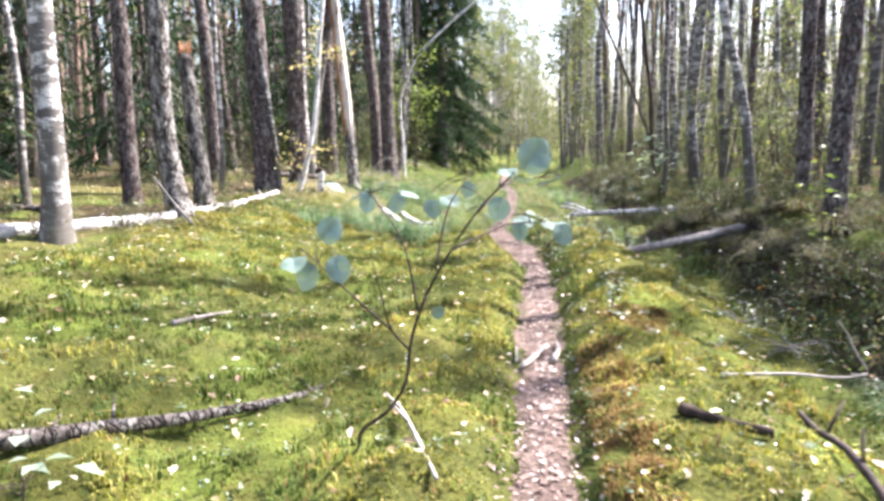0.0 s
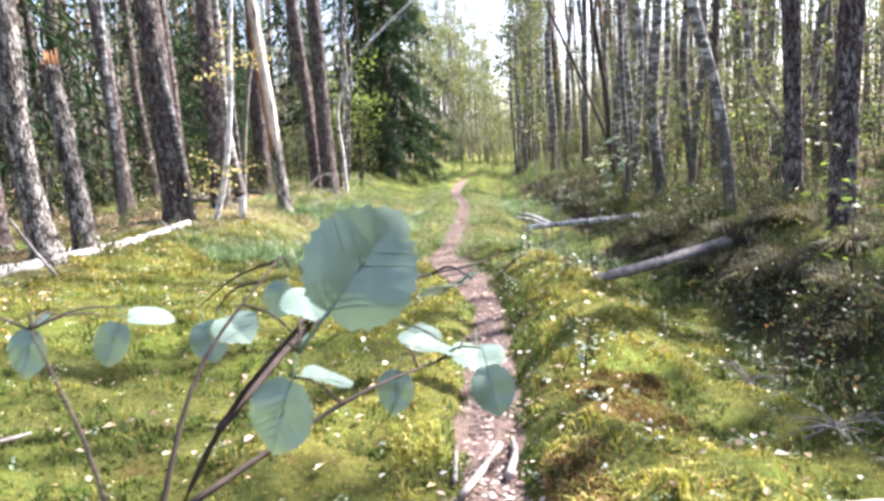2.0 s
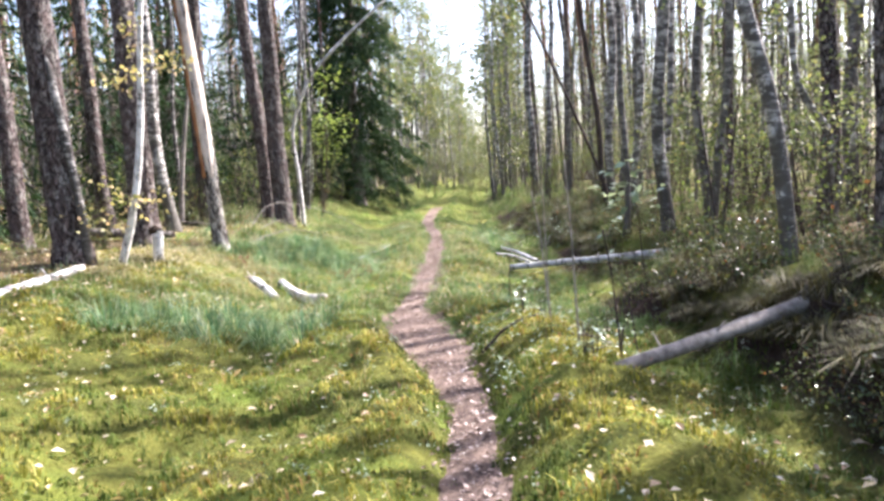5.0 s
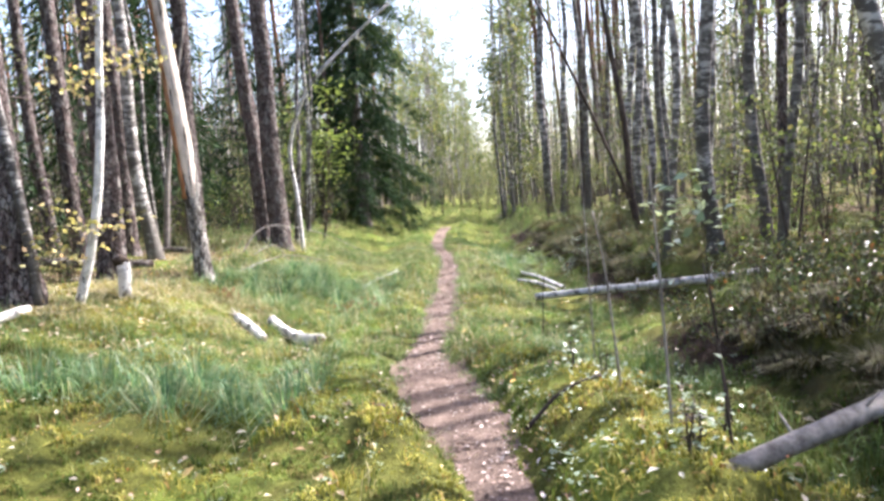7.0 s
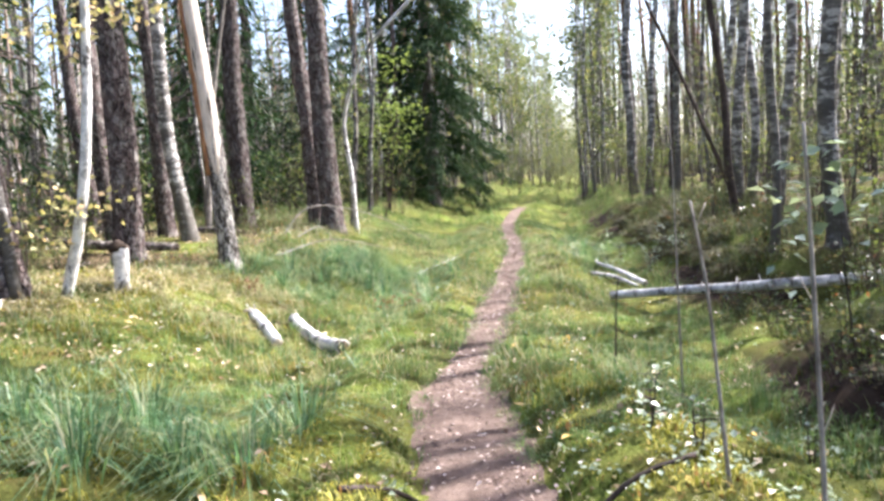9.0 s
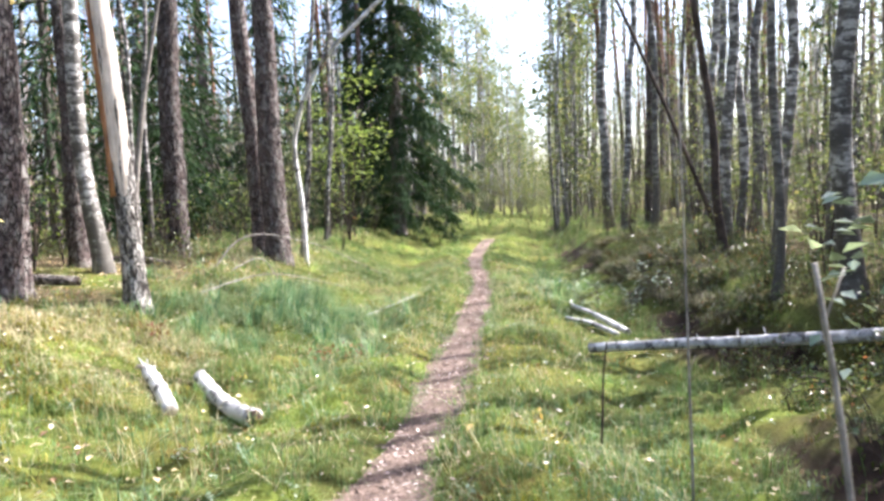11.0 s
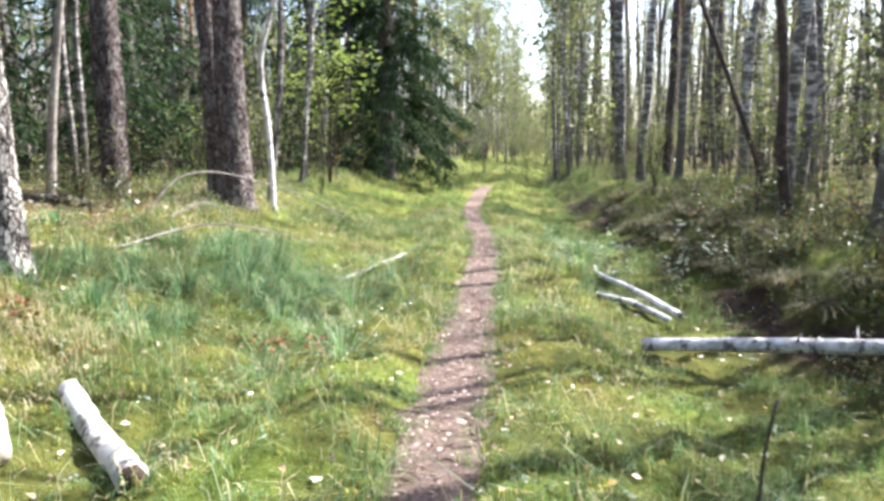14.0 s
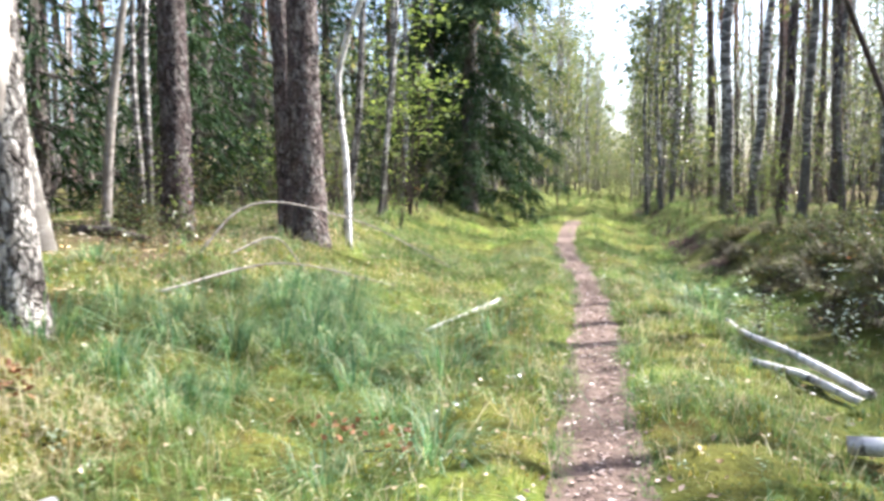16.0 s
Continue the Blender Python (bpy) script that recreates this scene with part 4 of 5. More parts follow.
scatter([sapling("pale_leaved_herb", (0, 0, 0), 0.24, 36, PALE_LEAF, 360 + k, "small herb with pale glossy leaves in the moss", "pale herbs", 0.045, 0.1, 2, "plant", 0.7) for k in range(3)],
        [(0.62, 6.1), (0.7, 6.35), (0.9, 9.2), (0.8, 9.0), (1.15, 9.6), (0.65, 10.4), (0.5, 10.8), (0.9, 20.5), (1.2, 20.9), (1.6, 19.4), (0.9, 19.6), (1.9, 6.3), (2.2, 6.8), (2.0, 7.2), (2.7, 7.0), (1.5, 19.0), (1.8, 20.0), (1.3, 11.0)])
sapling("leafy_sapling", on_ground(2.05, 12.4), 1.3, 60, PALE_LEAF, 371, "thin sapling with large pale sunlit leaves", "", 0.12, 0.4, 1, "sapling", 0.6, 0.65)
sapling("leafy_sapling", on_ground(2.75, 7.3), 0.95, 40, ROWAN_LEAF, 372, "small sapling with yellow-green leaves", "", 0.09, 0.3, 1, "sapling", 0.6, 0.5)

sapling("broad_leaved_seedling", on_ground(-2.02, 2.5), 0.1, 8, PALE_LEAF, 375, "low seedling with broad pale green leaves", "", 0.1, 0.14, 1, "plant", 0.9, 0.6)

# bare thin stems by the ditch
for k, (x, y, h, dx) in enumerate([(0.8, 9.3, 1.32, -0.06), (1.12, 9.35, 0.98, -0.12), (0.67, 9.9, 1.05, -0.12), (1.45, 10.3, 0.6, -0.1), (0.95, 12.7, 2.3, -0.05), (0.5, 13.2, 0.7, 0.05)]):
    t = thing("bare_sapling", on_ground(x, y), "thin bare leafless sapling stem", "sapling", "bare saplings")
    g = Geo()
    ln = curve([(0, 0, -0.05), (dx * 0.3, 0, h * 0.35), (dx * 0.55, 0.02, h * 0.7), (dx, 0, h)], 12)
    g.tube(ln, np.linspace(0.009, 0.0045, 12), 6, 0.08, k)
    part("stem", g, DARKTWIG if k % 2 else DEADWOOD, t)
    g = Geo()
    for b in (4, 7, 9) if k in (0, 4) else (10,):
        g.tube([ln[b], ln[b] + [0.04 * (-1) ** b, 0.02, 0.09]], [0.0025, 0.001], 4)
    tagged(part("twig", g, PALETWIG, t), kind="stuff")


# fallen wood
def log(name, pts, r0, r1, bark, label, category="log", n=20, sides=12, rough=0.05, seed=3, ends=None, stubs=0):
    p = np.asarray(pts, float)
    base = p.mean(0)
    t = thing(name, tuple(base), label, category)
    ln = curve(p - base, n)
    rr = np.linspace(r0, r1, n)
    g = Geo()
    g.tube(ln, rr, sides, rough, seed)
    part("bark", g, bark, t)
    if ends is not None:
        g = Geo()
        for e, d in ((0, ln[0] - ln[1]), (-1, ln[-1] - ln[-2])):
            d = d / np.linalg.norm(d)
            g.tube([ln[e] - d * 0.02, ln[e] + d * 0.012], rr[e] * 0.82, sides, 0.1, seed)
        tagged(part("cut_end", g, ends, t), kind="stuff")
    if stubs:
        r = np.random.default_rng(seed)
        g = Geo()
        for k in range(stubs):
            i = r.integers(1, n - 1)
            a = r.uniform(0, 6.3)
            g.tube([ln[i], ln[i] + np.array([math.cos(a) * 0.1, math.sin(a) * 0.1, 0.12]) * r.uniform(0.5, 1.3)], [0.012, 0.005], 5)
        tagged(part("stub", g, bark, t), kind="stuff")
    return t


def lay(pts, r0):
    """Ground points with the height of a stem lying there."""
    z = np.array([float(height(x, y)) for x, y, dz in pts])
    t = np.arange(len(z))
    line = np.polyval(np.polyfit(t, z, min(2, len(z) - 1)), t)
    z = line + max(0.0, float((z - line).max())) * 0.6
    return [(x, y, float(h) + r0 * 0.7 + dz) for (x, y, dz), h in zip(pts, z)]


log("fallen_log", lay([(-5.6, 5.6, 0.0), (-5.2, 7.0, -0.02), (-4.8, 8.6, -0.05), (-4.6, 10.6, -0.05), (-4.65, 12.7, -0.03)], 0.08), 0.085, 0.05, BIRCHLOG, "long weathered pale fallen trunk lying in moss", n=40, seed=31, ends=BAREWOOD, stubs=5)
log("leaning_log", [(0.98, 9.0, 0.2), (1.7, 9.36, 0.29), (2.4, 9.72, 0.39), (3.25, 10.15, 0.52)], 0.05, 0.065, DEADWOOD, "grey dead log leaning across the ditch", n=24, seed=32, ends=BAREWOOD, stubs=3)
log("fallen_birch", [(0.7, 16.52, -0.1), (1.5, 16.32, -0.03), (2.4, 16.1, 0.04), (3.34, 15.9, 0.12), (4.5, 15.68, 0.26)], 0.052, 0.068, BIRCHLOG, "fallen white birch trunk across the ditch", n=30, seed=33, stubs=4)
log("birch_log", lay([(-2.72, 14.5, 0.01), (-2.48, 14.3, 0.01), (-2.2, 14.05, 0.0), (-1.97, 13.78, -0.02)], 0.07), 0.06, 0.075, BIRCHLOG, "short white rotten birch log lying in grass", n=18, seed=34, ends=SOIL)
log("birch_log", lay([(-3.08, 14.32, 0.03), (-2.88, 14.1, 0.02), (-2.64, 13.82, 0.0)], 0.06), 0.055, 0.06, BIRCHLOG, "short splintered white birch log in moss", n=14, seed=35, ends=BAREWOOD, stubs=4)
log("birch_branch", lay([(0.75, 20.6, 0.05), (0.72, 19.4, 0.05), (0.95, 18.5, 0.06), (1.3, 17.9, 0.02)], 0.035), 0.02, 0.04, BIRCHLOG, "curved white birch branch lying in the ditch", n=22, sides=8, seed=36)
log("birch_branch", lay([(0.55, 18.2, 0.02), (0.85, 17.95, 0.02), (1.15, 17.7, 0.02)], 0.035), 0.03, 0.035, BIRCHLOG, "short white birch branch lying in grass", n=12, sides=8, seed=37)
log("birch_branch", lay([(-2.3, 19.1, 0.0), (-1.95, 19.6, 0.0), (-1.6, 20.2, 0.02)], 0.03), 0.02, 0.032, BIRCHLOG, "thin pale branch lying on the moss bank", n=12, sides=8, seed=38)
log("fallen_branch", [(-3.2, 2.5, 0.31), (-2.75, 2.62, 0.31), (-2.35, 2.79, 0.29), (-2.08, 3.0, 0.265), (-1.81, 3.25, 0.225), (-1.58, 3.52, 0.19), (-1.4, 3.76, 0.16), (-1.28, 4.1, 0.12)], 0.06, 0.016, SPRUCE_BARK, "curved dark grey fallen branch in moss", "branch", 30, seed=39, stubs=3)
log("stick", [(-0.1, 4.85, 0.045), (0.0, 5.1, 0.06), (0.08, 5.4, 0.045)], 0.022, 0.016, PALETWIG, "pale broken stick lying on the footpath", "stick", 8, 7, 0.12, 40)
log("stick", [(0.12, 5.05, 0.04), (0.16, 5.3, 0.05), (0.15, 5.5, 0.04)], 0.022, 0.012, PALETWIG, "short grey stick on the footpath", "stick", 8, 7, 0.12, 44)
log("stick", [(-0.14, 5.0, 0.035), (-0.15, 5.35, 0.045)], 0.012, 0.01, DEADWOOD, "thin grey stick on the footpath edge", "stick", 6, 6, 0.12, 45)
log("branch", [(1.1, 4.38, on_ground(1.1, 4.38)[2] + 0.015), (1.5, 4.47, 0.17), (1.95, 4.6, 0.13), (2.01, 4.62, 0.14), (1.95, 4.66, 0.26), (1.9, 4.7, 0.38), (1.86, 4.72, 0.44)], 0.012, 0.005, PALETWIG, "thin pale sharply bent dead branch", "branch", 30, 6, 0.06, 46)
log("branch", lay([(1.42, 2.85, 0.03), (1.43, 3.1, 0.03), (1.4, 3.4, 0.07), (1.36, 3.65, 0.06), (1.36, 3.85, 0.09)], 0.015), 0.024, 0.016, DARKTWIG, "dark thin dead branch in moss", "branch", 14, 7, 0.12, 47, stubs=3)
log("rotten_log", lay([(0.72, 3.66, 0.0), (0.84, 3.56, 0.01), (0.97, 3.5, 0.0), (1.1, 3.42, -0.01)], 0.03), 0.03, 0.022, SOIL, "short dark rotten branch piece in moss", "log", 12, 8, 0.14, 61)
log("branch", lay([(-2.42, 4.5, 0.0), (-2.3, 4.7, 0.03), (-2.2, 4.95, 0.05)], 0.018), 0.022, 0.009, DEADWOOD, "short grey broken branch in moss", "branch", 10, 6, 0.1, 48)
log("branch", lay([(-0.72, 3.62, 0.03), (-0.6, 3.3, 0.04), (-0.5, 3.05, 0.02), (-0.4, 2.78, 0.01)], 0.012), 0.013, 0.01, PALETWIG, "thin pale twig in moss", "branch", 12, 6, 0.1, 49, stubs=2)
log("leaning_branch", [(-4.9, 8.9, 1.15), (-4.45, 8.6, 0.8), (-4.0, 8.3, 0.5)], 0.016, 0.02, DEADWOOD, "pale dead branch leaning against a trunk", "branch", 10, 6, 0.06, 50)
log("branch", lay([(-0.82, 9.9, 0.01), (-0.68, 10.15, 0.02), (-0.56, 10.4, 0.02)], 0.015), 0.014, 0.01, DARKTWIG, "short dark stick on the moss hump", "branch", 8, 6, 0.1, 51)
log("branch", lay([(0.1, 10.0, 0.03), (0.35, 10.1, 0.05), (0.6, 10.2, 0.05)], 0.012), 0.014, 0.01, DARKTWIG, "dark stick on the path edge", "branch", 8, 6, 0.1, 52)
for k, pts in enumerate([[(-4.3, 18.3, 0.0), (-4.0, 18.7, 0.55), (-3.2, 19.4, 0.75), (-2.2, 19.9, 0.4)], [(-4.0, 17.2, 0.0), (-3.4, 18.2, 0.35), (-2.6, 19.0, 0.4)], [(-4.2, 18.8, 0.0), (-3.9, 19.2, 0.3), (-3.7, 19.5, 0.05)]]):
    log("arching_twig", [(x, y, float(height(x, y)) + dz) for x, y, dz in pts], 0.014, 0.005, DEADWOOD, "thin grey dead twig arching above the grass", "branch", 20, 6, 0.05, 55 + k)

sp = thing("splintered_bark", on_ground(-3.06, 14.3, 0.05), "curled white birch bark shreds on a broken log end", "bark")
r = np.random.default_rng(15)
for k in range(6):
    g = Geo()
    a = 0.9 + r.uniform(-1.2, 1.2)
    d = np.array([-math.sin(a), math.cos(a), r.uniform(0.2, 0.8)]) * r.uniform(0.08, 0.17)
    g.tube(curve([(0.02, -0.03, 0.0), d * 0.6 + [0, 0, 0.03], d + r.normal(size=3) * 0.02], 6), np.linspace(0.026, 0.007, 6), 6, 0.2, k)
    part("shred", g, BAREWOOD, sp)

# stump beside the leaning sapling
st = thing("tree_stump", on_ground(-4.15, 13.75), "small rotten birch stump with a mossy cap", "stump")
g = Geo()
g.tube([(0, 0, -0.1), (0, 0, 0.1), (0.01, 0, 0.25), (0.015, 0, 0.4)], [0.09, 0.07, 0.065, 0.07], 14, 0.08, 8)
part("trunk", g, BIRCHLOG, st)
g = Geo()
g.tube([(0.0, 0, 0.37), (-0.01, 0, 0.42), (0.015, 0, 0.46)], [0.072, 0.085, 0.045], 14, 0.22, 9)
part("cap", g, SOIL, st, "dark rotten cap")

# torn-up root plate under the leaning log
rp = thing("root_plate", on_ground(2.95, 9.8, -0.16), "dark torn-up root plate with hanging roots", "roots")
r = np.random.default_rng(12)
bm = bmesh.new()
bmesh.ops.create_icosphere(bm, subdivisions=4, radius=1.0)
for v in bm.verts:
    d = 1 + 0.3 * noise.noise(v.co * 2.3) + 0.12 * noise.noise(v.co * 7)
    v.co = Vector((v.co.x * 0.34 * d, v.co.y * 0.2 * d, v.co.z * 0.26 * d))
bm.verts.index_update()
g = Geo()
g.add([v.co[:] for v in bm.verts], [[v.index for v in f.verts] for f in bm.faces])
bm.free()
part("soil", g, SOIL, rp)
g = Geo()
for k in range(22):
    a = r.uniform(0, 6.3)
    b = np.array([math.cos(a) * 0.3, -0.12 + 0.1 * math.sin(a), r.uniform(-0.2, 0.2)])
    g.tube(curve([b, b + [r.normal() * 0.1, -0.12, -0.05], b + [r.normal() * 0.2, -0.2, -0.25 + r.normal() * 0.1]], 6), np.linspace(0.012, 0.003, 6), 5)
tagged(part("root", g, DARKTWIG, rp), kind="stuff")

# the young aspen that hangs over the path
asp_at = on_ground(-0.86, 3.3)
asp = thing("aspen_sapling", asp_at, "young aspen sapling with broad round blue-green leaves", "sapling")
stem_w = np.array([(-0.86, 3.3, asp_at[2] - 0.05), (-0.8, 3.1, asp_at[2] + 0.06), (-0.72, 2.88, 0.38), (-0.58, 2.76, 0.52), (-0.5, 2.7, 0.66), (-0.48, 2.68, 0.8), (-0.42, 2.62, 0.98), (-0.3, 2.54, 1.2), (-0.17, 2.45, 1.38), (-0.08, 2.4, 1.47)])
off = np.array(asp_at)
ln = curve(stem_w - off, 30)
g = Geo()
g.tube(ln, np.linspace(0.011, 0.0025, 30), 8, 0.06, 1)
part("stem", g, DARKTWIG, asp)
g = Geo()
side_w = [np.array([(-0.48, 2.69, 0.78), (-0.53, 2.6, 0.88), (-0.55, 2.52, 1.02), (-0.57, 2.48, 1.16)]), np.array([(-0.44, 2.64, 0.95), (-0.5, 2.68, 1.2), (-0.65, 2.8, 1.38)]), np.array([(-0.3, 2.52, 1.2), (-0.12, 2.75, 1.26), (0.03, 3.05, 1.24)]), np.array([(-0.2, 2.44, 1.34), (-0.12, 2.65, 1.42), (0.1, 2.93, 1.44)]), np.array([(-0.36, 2.56, 1.12), (-0.33, 2.7, 1.33), (-0.26, 2.9, 1.46)]),
          np.array([(-0.53, 2.6, 0.88), (-0.66, 2.48, 1.05), (-0.78, 2.4, 1.2)])]
tips = []
for w in side_w:
    c = curve(w - off, 10)
    g.tube(c, np.linspace(0.005, 0.0018, 10), 5)
    tips.append(c)
tagged(part("twig", g, DARKTWIG, asp), kind="stuff")


def aspen_leaf(size, seed):
    """A broad toothed leaf with a pointed tip, folded along its midrib; its stalk is at the origin."""
    r = np.random.default_rng(seed)
    n = 72
    a = np.linspace(-np.pi, np.pi, n, endpoint=False)
    tooth = np.where(np.arange(n) % 3 == 0, 0.05, -0.02) * (np.abs(a) < 2.7)
    rad = 0.5 * (1 + 0.16 * np.exp(-(a / 0.28) ** 2) - 0.10 * np.exp(-((np.abs(a) - np.pi) / 0.25) ** 2) + tooth + 0.03 * np.sin(2 * a + seed))
    V, F = [(0.45, 0, -0.03)], []
    for f in (0.2, 0.4, 0.6, 0.75, 0.88, 1.0):
        x, y = 0.45 + f * rad * np.cos(a), f * rad * np.sin(a) * 0.96
        z = 0.22 * np.abs(y) - 0.25 * y * y - 0.16 * (x - 0.3) ** 2 + 0.01 * np.sin(9 * (x - 0.6 * np.abs(y))) * (f < 0.95) + 0.03 * np.sin(3 * a + seed) * f * f
        V += list(zip(x, y, z))
    for k in range(n):
        F.append((0, 1 + k, 1 + (k + 1) % n))
        for q in range(5):
            b, c = 1 + q * n, 1 + (q + 1) * n
            F += [(b + k, c + k, c + (k + 1) % n), (b + k, c + (k + 1) % n, b + (k + 1) % n)]
    g = Geo()
    g.add(np.array(V) * size, F)
    for k in range(6):
        x0 = 0.08 + 0.13 * k
        reach = 0.4 * math.sin(math.pi * (0.2 + 0.13 * k)) + 0.04
        for side in (-1, 1):
            vein = [(x0 + u * reach * 0.75, side * u * reach, 0.22 * u * reach - 0.25 * (u * reach) ** 2 - 0.16 * (x0 + u * reach * 0.75 - 0.3) ** 2 + 0.001 - 0.014 * (1 - u)) for u in (0, 0.5, 1)]
            g.tube(np.array(vein) * size, np.array([0.006, 0.005, 0.002]) * size, 4)
    g.tube(np.array([(-0.4, 0, 0.06), (-0.1, 0, 0.0), (0.45, 0, -0.025), (0.98, 0, -0.085)]) * size, np.array([0.013, 0.016, 0.013, 0.004]) * size, 5)
    return g


r = np.random.default_rng(77)
leaf_meshes = [aspen_leaf(0.08, k).mesh("leaf", ASPEN_LEAF) for k in range(4)]
# each leaf: its middle, its length, and how it hangs (facing the path, level, or hanging down)
ASPEN_LEAVES = [((-0.01, 2.37, 1.53), 0.122, "face"), ((-0.05, 2.6, 1.44), 0.085, "level"), ((0.04, 2.81, 1.42), 0.11, "level"), ((-0.1, 2.5, 1.47), 0.075, "level"),
                ((-0.13, 2.45, 1.35), 0.085, "hang"), ((-0.07, 2.9, 1.22), 0.075, "hang"), ((0.07, 3.1, 1.22), 0.12, "level"), ((0.0, 3.0, 1.27), 0.1, "level"), ((-0.06, 3.25, 1.22), 0.1, "level"), ((0.1, 2.95, 1.2), 0.09, "hang"),
                ((-0.43, 2.99, 1.3), 0.08, "hang"), ((-0.35, 2.92, 1.34), 0.09, "level"), ((-0.28, 2.96, 1.38), 0.07, "hang"), ((-0.24, 2.85, 1.32), 0.09, "level"), ((-0.16, 2.8, 1.28), 0.085, "level"),
                ((-0.56, 2.88, 1.33), 0.08, "hang"), ((-0.52, 2.95, 1.36), 0.08, "level"), ((-0.66, 2.8, 1.34), 0.08, "hang"), ((-0.72, 2.9, 1.36), 0.085, "level"), ((-0.8, 2.84, 1.4), 0.08, "level"),
                ((-0.73, 2.51, 1.27), 0.1, "face"), ((-0.8, 2.45, 1.11), 0.1, "hang"), ((-0.67, 2.39, 1.15), 0.095, "hang"), ((-0.82, 2.37, 1.17), 0.1, "level"), ((-0.34, 2.46, 0.99), 0.05, "face")]
knots = np.concatenate([ln] + tips)
g = Geo()
for k, (mid, size, hang) in enumerate(ASPEN_LEAVES):
    mid = np.array(mid) - off
    a = r.uniform(-0.5, 0.5)
    if hang == "face":
        along, normal = np.array([math.cos(0.6 + a), 0.25, math.sin(0.6 + a)]), np.array([0.1, -1.0, -0.15 + 0.3 * a])
    elif hang == "hang":
        along, normal = np.array([0.35 * math.sin(5 * a), -0.25, -1.0]), np.array([0.5 * a, -1.0, 0.3])
    else:
        b = r.uniform(0, 6.3)
        along, normal = np.array([math.cos(b), math.sin(b), -0.25 + 0.3 * a]), np.array([0.4 * a, -0.3, 1.0])
    along = Vector(along).normalized()
    across = Vector(normal).cross(along).normalized()
    up = along.cross(across)
    base = Vector(mid) - along * (0.47 * size)
    o = new("leaf", leaf_meshes[k % 4])
    o.parent = asp
    sc = size / 0.083
    o.matrix_basis = Matrix(((along.x, across.x, up.x, base.x), (along.y, across.y, up.y, base.y), (along.z, across.z, up.z, base.z), (0, 0, 0, 1))) @ Matrix.Diagonal((sc, sc, sc, 1))
    root = np.array(base - along * (0.38 * size))
    near = knots[np.argmin(np.linalg.norm(knots - root, axis=1))]
    g.tube(curve([near, (near + root) / 2 + [0, 0, 0.015], root], 6), np.linspace(0.0026, 0.0014, 6), 5)
tagged(part("leaf_stalk", g, DARKTWIG, asp), kind="stuff")


# ground cover, too fine to count
def cover(n, s0, s1, y0, y1, keep=None):
    y = rng.uniform(y0, y1, n)
    s = rng.uniform(s0, s1, n)
    x = path_x(y) + s
    ok = np.abs(s) > path_half(y) + 0.01 + 0.05 * vnoise(y * 3, s * 0, 12)
    if keep is not None:
        ok &= keep(x, y, s)
    x, y = x[ok], y[ok]
    return np.stack([x, y, height(x, y) - 0.004], 1)


def stuff(name, g, mat, label, category):
    tagged(part(name, g, mat, smooth=False), label, category, kind="stuff")


def tufted(p, k, spread, length, width, lean):
    g = Geo()
    q = np.repeat(p, k, 0) + rng.normal(size=(len(p) * k, 3)) * [spread, spread, 0]
    q[:, 2] = height(q[:, 0], q[:, 1]) - 0.004
    clump = np.clip(0.75 + 0.9 * vnoise(q[:, 0] * 7, q[:, 1] * 7, 31) + 0.4 * vnoise(q[:, 0] * 2, q[:, 1] * 2, 32), 0.2, 2.0)
    g.blades(q, rng.uniform(0.5, 1.2, len(q)) * clump * length, rng.uniform(0.6, 1.2, len(q)) * width, rng, lean)
    return g


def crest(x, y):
    """Above zero on the tops of the moss humps, below in the hollows; places painted sun and shade."""
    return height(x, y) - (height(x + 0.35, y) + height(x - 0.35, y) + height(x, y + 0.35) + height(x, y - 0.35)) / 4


# sun on humps, shade in hollows and near left, put into moss colour
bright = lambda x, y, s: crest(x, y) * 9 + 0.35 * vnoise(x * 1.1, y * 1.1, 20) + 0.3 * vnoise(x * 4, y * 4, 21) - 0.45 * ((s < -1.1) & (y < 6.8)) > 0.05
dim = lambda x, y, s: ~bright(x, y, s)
rusty = lambda x, y, s: (vnoise(x * 1.3, y * 1.3, 22) > 0.5)
mossy = lambda x, y, s: (y < 12.0) | ((s < -2.4) & (y < 15.5)) | (rng.random(len(x)) < 0.16)
stuff("moss", tufted(cover(40000, -4.5, 1.9, 1.6, 20, lambda x, y, s: bright(x, y, s) & mossy(x, y, s)), 4, 0.03, 0.075, 0.012, 1.0), SUNLIT_MOSS, "yellow-green feather moss, brighter for sun on the hump tops", "moss")
stuff("moss", tufted(cover(40000, -4.5, 3.2, 1.6, 20, lambda x, y, s: dim(x, y, s) & mossy(x, y, s)), 4, 0.03, 0.075, 0.012, 1.0), DARK_AND_SHADE_MOSS, "deep green moss, dark for shade in the hollows", "moss")
stuff("moss", tufted(cover(5000, -3.5, 1.9, 1.6, 20, rusty), 5, 0.025, 0.045, 0.009, 0.8), RUST_MOSS, "rusty brown dry moss", "moss")
near_right = cover(1500, 0.26, 0.5, 2.2, 5.0)
stuff("moss", tufted(np.concatenate([near_right, cover(1600, 0.5, 1.0, 5.2, 6.0)]), 5, 0.025, 0.05, 0.009, 0.8), RUST_MOSS, "rusty brown dry moss at the path edge", "moss")
grassy = lambda x, y, s: vnoise(x * 0.9, y * 0.9, 23) > -0.35
stuff("grass", tufted(cover(17000, -3.8, 2.4, 11, 29, grassy), 6, 0.04, 0.15, 0.0055, 1.2), GRASS, "short green grass beside the path", "grass")
stuff("grass", tufted(cover(900, -4, 2.4, 2, 12), 5, 0.03, 0.14, 0.004, 1.0), GRASS, "sparse grass among the moss", "grass")
